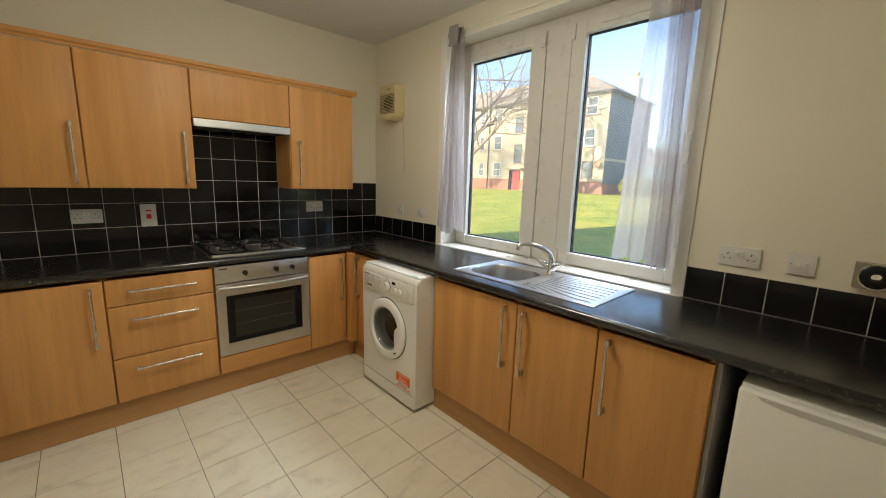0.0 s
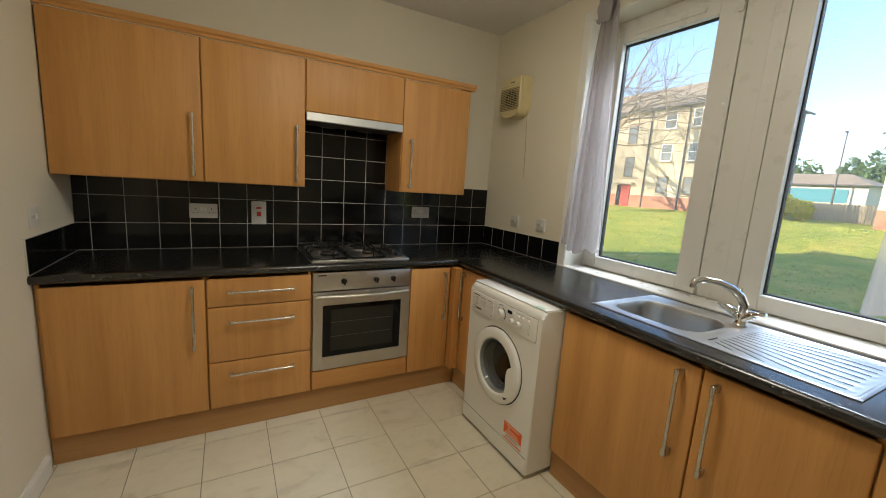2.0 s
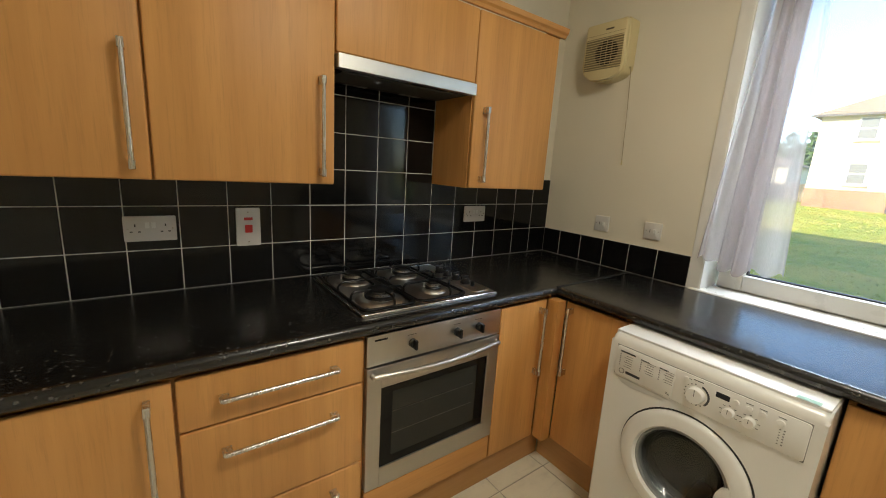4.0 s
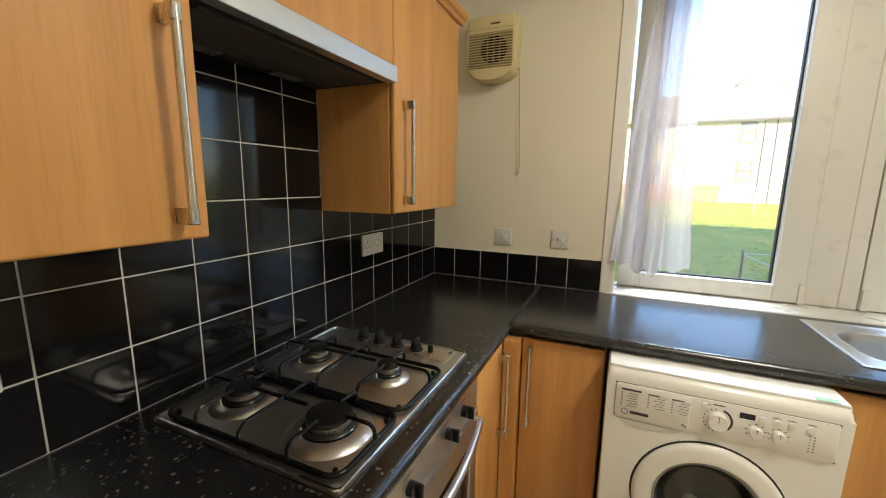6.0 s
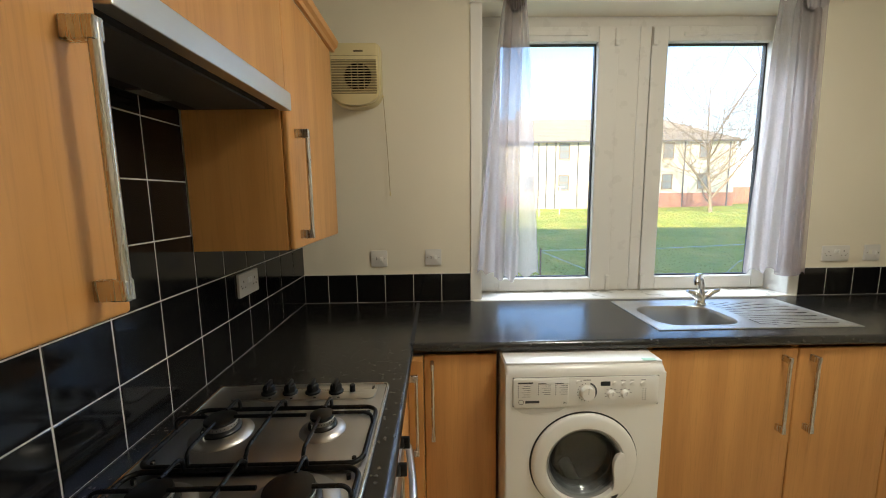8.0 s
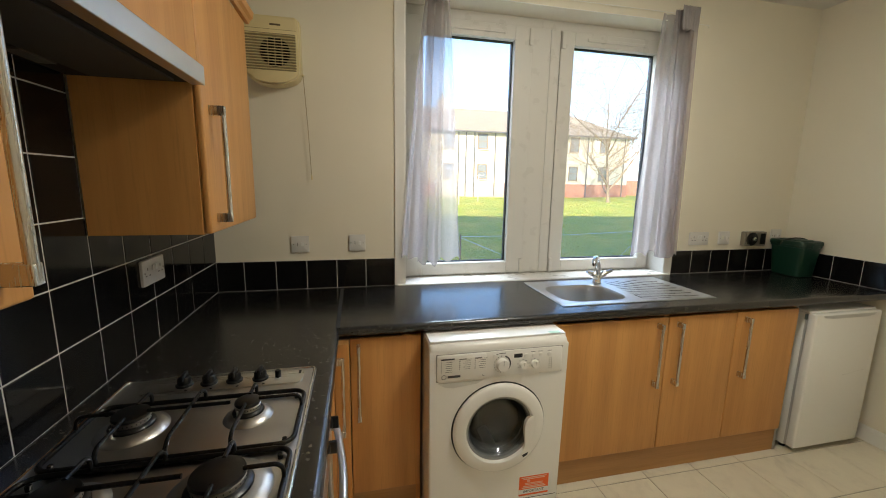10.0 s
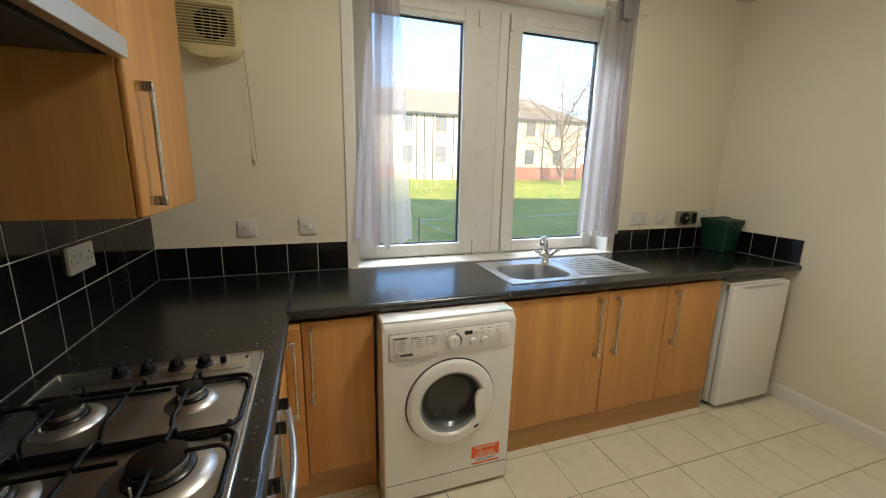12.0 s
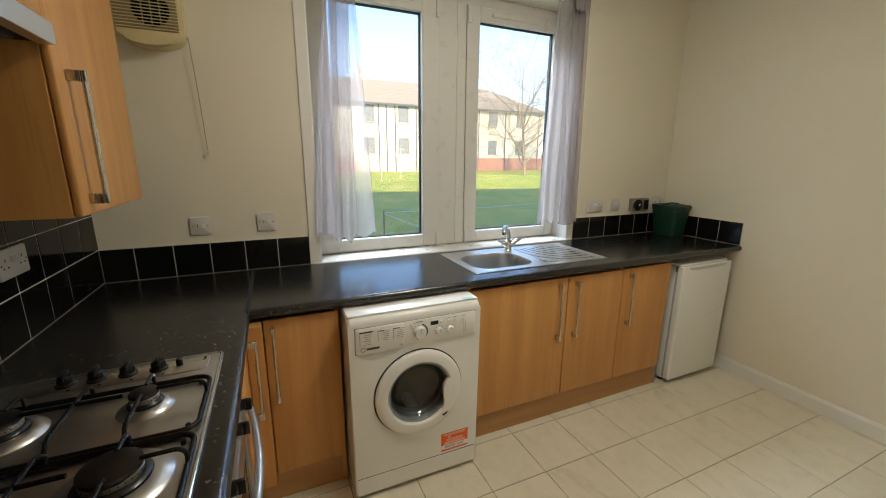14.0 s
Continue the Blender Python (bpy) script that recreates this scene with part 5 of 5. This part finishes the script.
SLATES = material("weathered roof tiles", (0.24, 0.19, 0.15), 0.85)
n = Nodes(SLATES)
wv = n.node("ShaderNodeTexWave", Scale=1.9, Distortion=0.6, Detail=2.0)
wv.bands_direction = "Z"
n.link(n.where(), wv.inputs["Vector"])
c = n.mix(n.noise(1.2, 5), (0.40, 0.32, 0.215), (0.29, 0.225, 0.15))
n.color(n.mix(n.ramp(wv.outputs["Fac"], (0.0, (0.5, 0.5, 0.5)), (0.25, (0, 0, 0))), c, (0.10, 0.08, 0.065)))
n.bump(wv.outputs["Fac"], 0.4, 0.03)


def far_window(parent, x, y, z, w, h, fm=FAR_FRAME, bars=1):
    """A casement on a wall that faces -x."""
    win = part("window", boxes((x - 0.04, x + 0.02, y - w / 2, y - w / 2 + 0.09, z - h / 2, z + h / 2), (x - 0.04, x + 0.02, y + w / 2 - 0.09, y + w / 2, z - h / 2, z + h / 2),
                               (x - 0.04, x + 0.02, y - w / 2 + 0.09, y + w / 2 - 0.09, z - h / 2, z - h / 2 + 0.09), (x - 0.04, x + 0.02, y - w / 2 + 0.09, y + w / 2 - 0.09, z + h / 2 - 0.09, z + h / 2),
                               (x - 0.035, x + 0.02, y - w / 2 + 0.09, y + w / 2 - 0.09, z - 0.035, z + 0.035)), fm, parent)
    part("pane", box(x - 0.012, x + 0.02, y - w / 2 + 0.08, y + w / 2 - 0.08, z - h / 2 + 0.08, z + h / 2 - 0.08), PANE, win)
    part("sill", box(x - 0.12, x + 0.02, y - w / 2 - 0.08, y + w / 2 + 0.08, z - h / 2 - 0.10, z - h / 2), STONE, win)


def house(name, x0, x1, y0, y1, zb, ze, zr, hip, coat, label):
    h = thing(name, (x0 + x1) / 2, (y0 + y1) / 2, zb, label, "house", "houses opposite")
    part("wall", box(x0, x1, y0, y1, zb - 1.5, ze), coat, h)
    bm = bmesh.new()
    o, xm = 0.45, (x0 + x1) / 2
    q = [bm.verts.new(p) for p in ((x0 - o, y0 - o, ze), (x1 + o, y0 - o, ze), (x1 + o, y1 + o, ze), (x0 - o, y1 + o, ze), (xm, y0 + hip, zr), (xm, y1 - hip, zr))]
    for f in ((0, 4, 1), (1, 4, 5, 2), (2, 5, 3), (3, 5, 4, 0), (0, 1, 2, 3)):
        bm.faces.new([q[i] for i in f])
    part("roof", bm, SLATES, h, "hipped tiled roof")
    part("gutter", boxes((x0 - o - 0.06, x0 - o + 0.06, y0 - o, y1 + o, ze - 0.10, ze + 0.02), (x0 - o, x1 + o, y0 - o - 0.06, y0 - o + 0.06, ze - 0.10, ze + 0.02)), PIPE, h)
    return h


def chimney(h, x, y, z0, z1, w, d, mat):
    c = part("chimney", boxes((x - w / 2, x + w / 2, y - d / 2, y + d / 2, z0, z1), (x - w / 2 - 0.1, x + w / 2 + 0.1, y - d / 2 - 0.1, y + d / 2 + 0.1, z1, z1 + 0.16)), mat, h)
    part("chimney_pot", tube([(x, y, z1 + 0.16), (x, y, z1 + 0.75)], [0.22, 0.17], 12), SLATES, c)


AX = 32.4
ha = house("apartment_house", AX, AX + 8.6, -27.2, 5.4, 0.45, 6.05, 8.75, 4.6, COAT_A, "long pale two-storey house with hipped roof and red brick base")
part("brick_base", boxes((AX - 0.06, AX, -27.2, -14.2, -0.6, 1.55), (AX - 0.06, AX, -7.6, 5.4, -0.6, 1.55)), BRICK, ha, "red brick base course")
part("stone_base", box(AX - 0.06, AX, -14.2, -7.6, -0.6, 1.55), STONE, ha, "pale rough stone base course")
for y in (3.2, -0.2, -3.4, -8.9, -12.03, -15.4, -18.2, -21.2, -24.4):
    for z in (5.22, 2.55):
        far_window(ha, AX, y, z, 0.95, 1.35, FAR_WOOD if y < -6 else FAR_FRAME)
for y in (1.6, -5.2, -9.76, -10.45, -11.24, -13.2, -17.0, -19.6, -22.6, -26.6):
    part("downpipe", tube([(AX - 0.08, y, 0.3), (AX - 0.08, y, 5.95)], 0.055, 6), PIPE, ha)
chimney(ha, AX + 4.3, -9.2, 8.3, 9.25, 0.9, 0.9, STONE)
chimney(ha, AX + 4.3, 1.0, 8.0, 9.3, 0.9, 0.9, STONE)

BX = 31.5
hb = house("tenement_house", BX, BX + 9.0, 12.8, 46.0, 0.5, 9.15, 12.0, 4.6, COAT_B, "cream three-storey house with hipped roof, shaded gable and chimney")
part("brick_base", boxes((BX - 0.06, BX, 12.8, 46.0, -0.6, 1.55), (BX, BX + 9.0, 12.74, 12.8, -0.6, 1.35)), BRICK, hb, "red brick base course")
# the gable's side away from the sun: its shade is put into grey colour
SHADED_GABLE = render_coat("roughcast gable greyed for shade", (0.20, 0.20, 0.20), (0.16, 0.16, 0.165))
part("gable_face", box(BX + 0.0, BX + 9.0, 12.76, 12.80, 1.35, 9.1), SHADED_GABLE, hb, "roughcast gable wall, coloured grey for shade")
part("band", boxes((BX - 0.05, BX, 12.8, 46.0, 8.75, 9.1), (BX, BX + 9.0, 12.70, 12.757, 3.35, 3.55)), STONE, hb)
for y, w in ((14.33, 1.05), (16.36, 0.78), (18.57, 1.05), (24.75, 1.05), (27.0, 0.78), (29.2, 1.05), (33.0, 1.15), (37.0, 1.15)):
    for z in (8.06, 5.34, 2.55):
        far_window(hb, BX, y, z, w, 1.5, FAR_WOOD if z < 3 and y < 20 else FAR_FRAME)
for z in (7.16, 4.12):
    far_window(hb, BX, 22.06, z, 0.95, 1.9, FAR_WOOD)
part("entrance_door", box(BX - 0.1, BX, 21.6, 22.55, 0.45, 2.45), paint("red door paint", (0.38, 0.05, 0.03), 0.5), hb, "red entrance door")
part("entrance_recess", box(BX - 0.1, BX, 22.6, 23.0, 0.45, 2.45), DARK, hb)
part("canopy", box(BX - 0.5, BX, 21.2, 23.1, 2.55, 2.7), STONE, hb)
for y in (15.45, 17.0, 20.3, 26.0, 30.8):
    part("downpipe", tube([(BX - 0.1, y, 0.3), (BX - 0.1, y, 9.0)], 0.06, 6), PIPE, hb)
part("satellite_dish", lathe([(0, 0.03), (0.18, 0.05), (0.33, 0.12), (0.33, 0.13), (0, 0.06)], pose(BX - 0.2, 13.3, 3.0, 0, -70, 0), 16), paint("rusty dish", (0.45, 0.22, 0.10), 0.6), hb)
chimney(hb, BX + 8.2, 14.2, 9.2, 11.6, 0.95, 0.8, COAT_A)
hc = house("low_building", 58, 68, 12.5, 24, 0.9, 4.2, 5.7, 3, COAT_A, "low far building with a brown tiled roof")
part("window_band", box(57.93, 58, 14.0, 19.5, 2.2, 3.7), material("blue-green glazing", (0.10, 0.28, 0.33), 0.2), hc, "blue-green window band")


# ---- trees ----
BARK = material("grey-brown bark", (0.16, 0.12, 0.08), 0.9)
n = Nodes(BARK)
n.color(n.mix(n.noise(9, 5, 0.7), (0.34, 0.25, 0.155), (0.22, 0.16, 0.10)))
n.bump(n.noise(30, 4), 0.6, 0.02)


def bare_tree(x, y, height, spread, seed, label, girth=0.014, low=0.22, split=(12, 6, 6, 5, 4)):
    rnd = random.Random(seed)
    z0 = ground_z(x, y) - 0.1
    t = thing("tree", x, y, z0, label, "tree", "bare trees")
    trunk, crown = bmesh.new(), bmesh.new()

    def grow(p, d, length, r, level):
        pts, rad = [p], [r]
        q, dd = p.copy(), d.copy()
        n = 5 if level < 3 else 3
        for k in range(n):
            dd = (dd + Vector((rnd.gauss(0, 0.06 + 0.03 * level), rnd.gauss(0, 0.06 + 0.03 * level), rnd.gauss(0.03, 0.05 + 0.02 * level)))).normalized()
            q = q + dd * length / n
            pts.append(q.copy())
            rad.append(r * (1 - 0.62 * (k + 1) / n))
        tube(pts, rad, 7 if level < 2 else (4 if level < 4 else 3), bm=trunk if level < 2 else crown, caps=level < 2)
        if level >= 5:
            return
        kids = split[level]
        for k in range(kids):
            f = 0.35 + 0.65 * (k + rnd.random()) / kids if level else low + (1 - low) * (k + 0.5) / kids
            i = min(n - 1, int(f * n))
            base = pts[i].lerp(pts[i + 1], f * n - i) if i < n else pts[-1]
            a, tilt = rnd.uniform(0, 6.283), rnd.uniform(0.4, 0.95)
            s1 = dd.orthogonal().normalized()
            s2 = dd.cross(s1)
            nd = (dd * math.cos(tilt) + (s1 * math.cos(a) + s2 * math.sin(a)) * math.sin(tilt) * spread).normalized()
            nd.z = max(nd.z, -0.15)
            grow(base, nd, length * (rnd.uniform(0.85, 1.2) if level == 0 else rnd.uniform(0.5, 0.74)), r * rnd.uniform(0.36, 0.5) * (1.2 if level == 0 else 1), level + 1)

    grow(Vector((x, y, z0)), Vector((0.03, 0.02, 1)), height * 0.33, height * girth, 0)
    part("trunk", trunk, BARK, t, smooth=True)
    tagged(part("crown", crown, BARK, t, "fine bare twigs"), kind="stuff")


bare_tree(25.0, -20.0, 15.0, 1.7, 4, "wide leafless tree standing on the lawn before the pale house", 0.0085, 0.10, (13, 6, 6, 5, 4))
bare_tree(20.5, 19.5, 20.5, 1.25, 7, "tall leafless tree casting its shadow on the cream house", 0.0145, 0.30, (11, 6, 5, 4, 3))
bare_tree(27.0, 27.5, 10.0, 1.1, 11, "smaller leafless tree close to the cream house")


def foliage(name, color):
    m = material(name, color, 0.7)
    n = Nodes(m)
    i = n.t.nodes.new("ShaderNodeNewGeometry")
    n.color(n.ramp(i.outputs["Random Per Island"], (0.0, tuple(v * 0.6 for v in color)), (0.5, color), (1.0, tuple(min(1, v * 1.5) for v in color))))
    return m


def leaf_mass(blobs, count, size, seed):
    """Many small leaf faces spread through uneven blobs."""
    rnd = random.Random(seed)
    verts, faces = [], []
    for cx, cy, cz, rx, ry, rz in blobs:
        for _ in range(count):
            while True:
                v = Vector((rnd.uniform(-1, 1), rnd.uniform(-1, 1), rnd.uniform(-1, 1)))
                if 0.35 < v.length < 1:
                    break
            v *= 0.8 + 0.35 * noise.noise(Vector((v.x * 2.1 + cx, v.y * 2.1 + cy, v.z * 2.1)))
            c = Vector((cx + v.x * rx, cy + v.y * ry, cz + v.z * rz))
            a = Vector((rnd.gauss(0, 1), rnd.gauss(0, 1), rnd.gauss(0, 1))).normalized()
            b = a.orthogonal().normalized()
            s = size * rnd.uniform(0.6, 1.4)
            k = len(verts)
            verts += [c - a * s, c + b * s * 0.5, c + a * s, c - b * s * 0.5]
            faces.append((k, k + 1, k + 2, k + 3))
    bm = bmesh.new()
    vs = [bm.verts.new(v) for v in verts]
    for f in faces:
        bm.faces.new([vs[i] for i in f])
    return bm


def leafy(name, blobs, count, size, seed, mat, label, category):
    x, y = blobs[0][0], blobs[0][1]
    t = thing(name, x, y, ground_z(min(x, 40), y), label, category)
    tagged(part("foliage", leaf_mass(blobs, count, size, seed), mat, t), kind="stuff")
    for k, b in enumerate(blobs[:4]):
        part("stem", tube([(b[0], b[1], ground_z(min(b[0], 40), b[1]) - 0.1), (b[0], b[1], b[2])], 0.06 if len(blobs) < 6 else 0.15, 6), BARK, t)


leafy("bush", [(33.6, 10.6, 1.45, 1.25, 1.2, 1.15), (34.2, 9.6, 1.2, 1.0, 0.9, 0.9), (33.2, 11.4, 1.2, 0.8, 0.7, 0.8)], 2600, 0.09, 5,
      foliage("yellow-green leaves", (0.44, 0.41, 0.03)), "rounded yellow-green garden bush in full sun", "bush")
rnd = random.Random(21)
leafy("tall_hedge", [(78 + rnd.uniform(-3, 3), 14 + 3.1 * k, 3.5 + rnd.uniform(0, 1.5), 2.6, 2.6, 6.2 + rnd.uniform(-1.6, 1.4)) for k in range(9)], 1500, 0.42, 6,
      foliage("conifer green", (0.07, 0.12, 0.03)), "row of tall dark green conifers in the distance", "trees")
fm = paint("pale fence boards", (0.50, 0.40, 0.27), 0.8)
fence = thing("fence", 38, 9.0, 0.45, "pale timber garden fence beside the bush", "fence")
for k in range(30):
    part("board", box(41.0, 41.04, 6.2 + 0.2 * k, 6.37 + 0.2 * k, 0.3, 1.85 + 0.04 * (k % 2)), fm, fence)
part("rail", box(41.04, 41.09, 6.2, 12.2, 1.3, 1.4), fm, fence)
lp = thing("street_lamp", 56, 14.6, 0.45, "tall grey street lamp column", "street lamp")
part("column", tube([(56, 14.6, 0.3), (56, 14.6, 9.6)], [0.11, 0.06], 8), PIPE, lp)
part("lantern", box(55.5, 56.1, 14.5, 14.7, 9.55, 9.72, 0.03), PIPE, lp)
rf2 = thing("red_fence", 37, -31, 0.45, "red-brown fence beyond the pale house", "fence")
for k in range(24):
    part("board", box(37.0, 37.05, -34.0 + 0.26 * k, -33.77 + 0.26 * k, 0.2, 2.1), BRICK, rf2)

# drying green: short post with lines, far clothes poles
px, py = 7.6, -3.35
pz = ground_z(px, py)
post = thing("line_post", px, py, pz, "short rusty iron post holding washing lines", "post")
part("post", tube([(px, py, pz - 0.1), (px, py, pz + 0.78)], 0.022, 8), paint("rusty iron", (0.20, 0.10, 0.06), 0.8), post)
LINE = paint("blue-white line", (0.55, 0.62, 0.62), 0.6)
part("line", tube([(px, py, pz + 0.72), (px + 0.2, py - 3.2, pz + 0.70), (px + 0.4, py - 6.5, pz + 0.78)], 0.006, 5), LINE, post)
part("line", tube([(px, py, pz + 0.70), (px - 0.9, py - 0.9, pz + 0.35), (px - 1.8, py - 1.7, pz + 0.02)], 0.006, 5), LINE, post)
part("line", tube([(px - 2.2, py - 2.6, pz + 0.05), (px - 0.6, py - 4.6, pz + 0.45), (px + 0.4, py - 6.5, pz + 0.78)], 0.006, 5), LINE, post)
for x, y, hgt in ((24.5, -9.2, 1.9), (23.0, -7.4, 1.3), (26.0, -16.0, 1.8)):
    z = ground_z(x, y)
    cp2 = thing("clothes_pole", x, y, z, "white clothes pole standing on the lawn", "pole", "clothes poles")
    part("pole", tube([(x, y, z - 0.1), (x, y, z + hgt)], 0.02, 8), FAR_FRAME, cp2)
    part("crossbar", tube([(x, y - 0.3, z + hgt - 0.03), (x, y + 0.3, z + hgt - 0.03)], 0.015, 6), FAR_FRAME, cp2)

# tufts over the lawn
rnd = random.Random(33)
gv, gf = [], []
for k in range(46000):
    d = 3.0 + 30 * rnd.random() ** 1.5
    a = radians(rnd.uniform(-42, 52))
    x, y = -2 + d * math.cos(a), -1.8 + d * math.sin(a)
    if x < 0.9 or x > 31:
        continue
    z = ground_z(x, y) - 0.01
    w, h, t = rnd.uniform(0.015, 0.04) * (1 + d / 25), rnd.uniform(0.012, 0.04) * (1 + d / 80), rnd.uniform(0, 3.14)
    i = len(gv)
    dx, dy = w * math.cos(t), w * math.sin(t)
    gv += [(x - dx, y - dy, z), (x + dx, y + dy, z), (x + rnd.gauss(0, 0.03), y + rnd.gauss(0, 0.03), z + h)]
    gf.append((i, i + 1, i + 2))
me = bpy.data.meshes.new("grass")
me.from_pydata(gv, [], gf)
TUFT = material("grass blades", (0.14, 0.2, 0.03), 0.8)
n = Nodes(TUFT)
i = n.t.nodes.new("ShaderNodeNewGeometry")
n.color(n.ramp(i.outputs["Random Per Island"], (0.0, (0.165, 0.285, 0.025)), (0.5, (0.30, 0.375, 0.035)), (0.8, (0.540, 0.46, 0.09)), (1.0, (0.621, 0.513, 0.216))))
me.materials.append(TUFT)
tagged(new("grass", me), "short winter grass with straw-coloured tufts", "grass", "", "stuff")
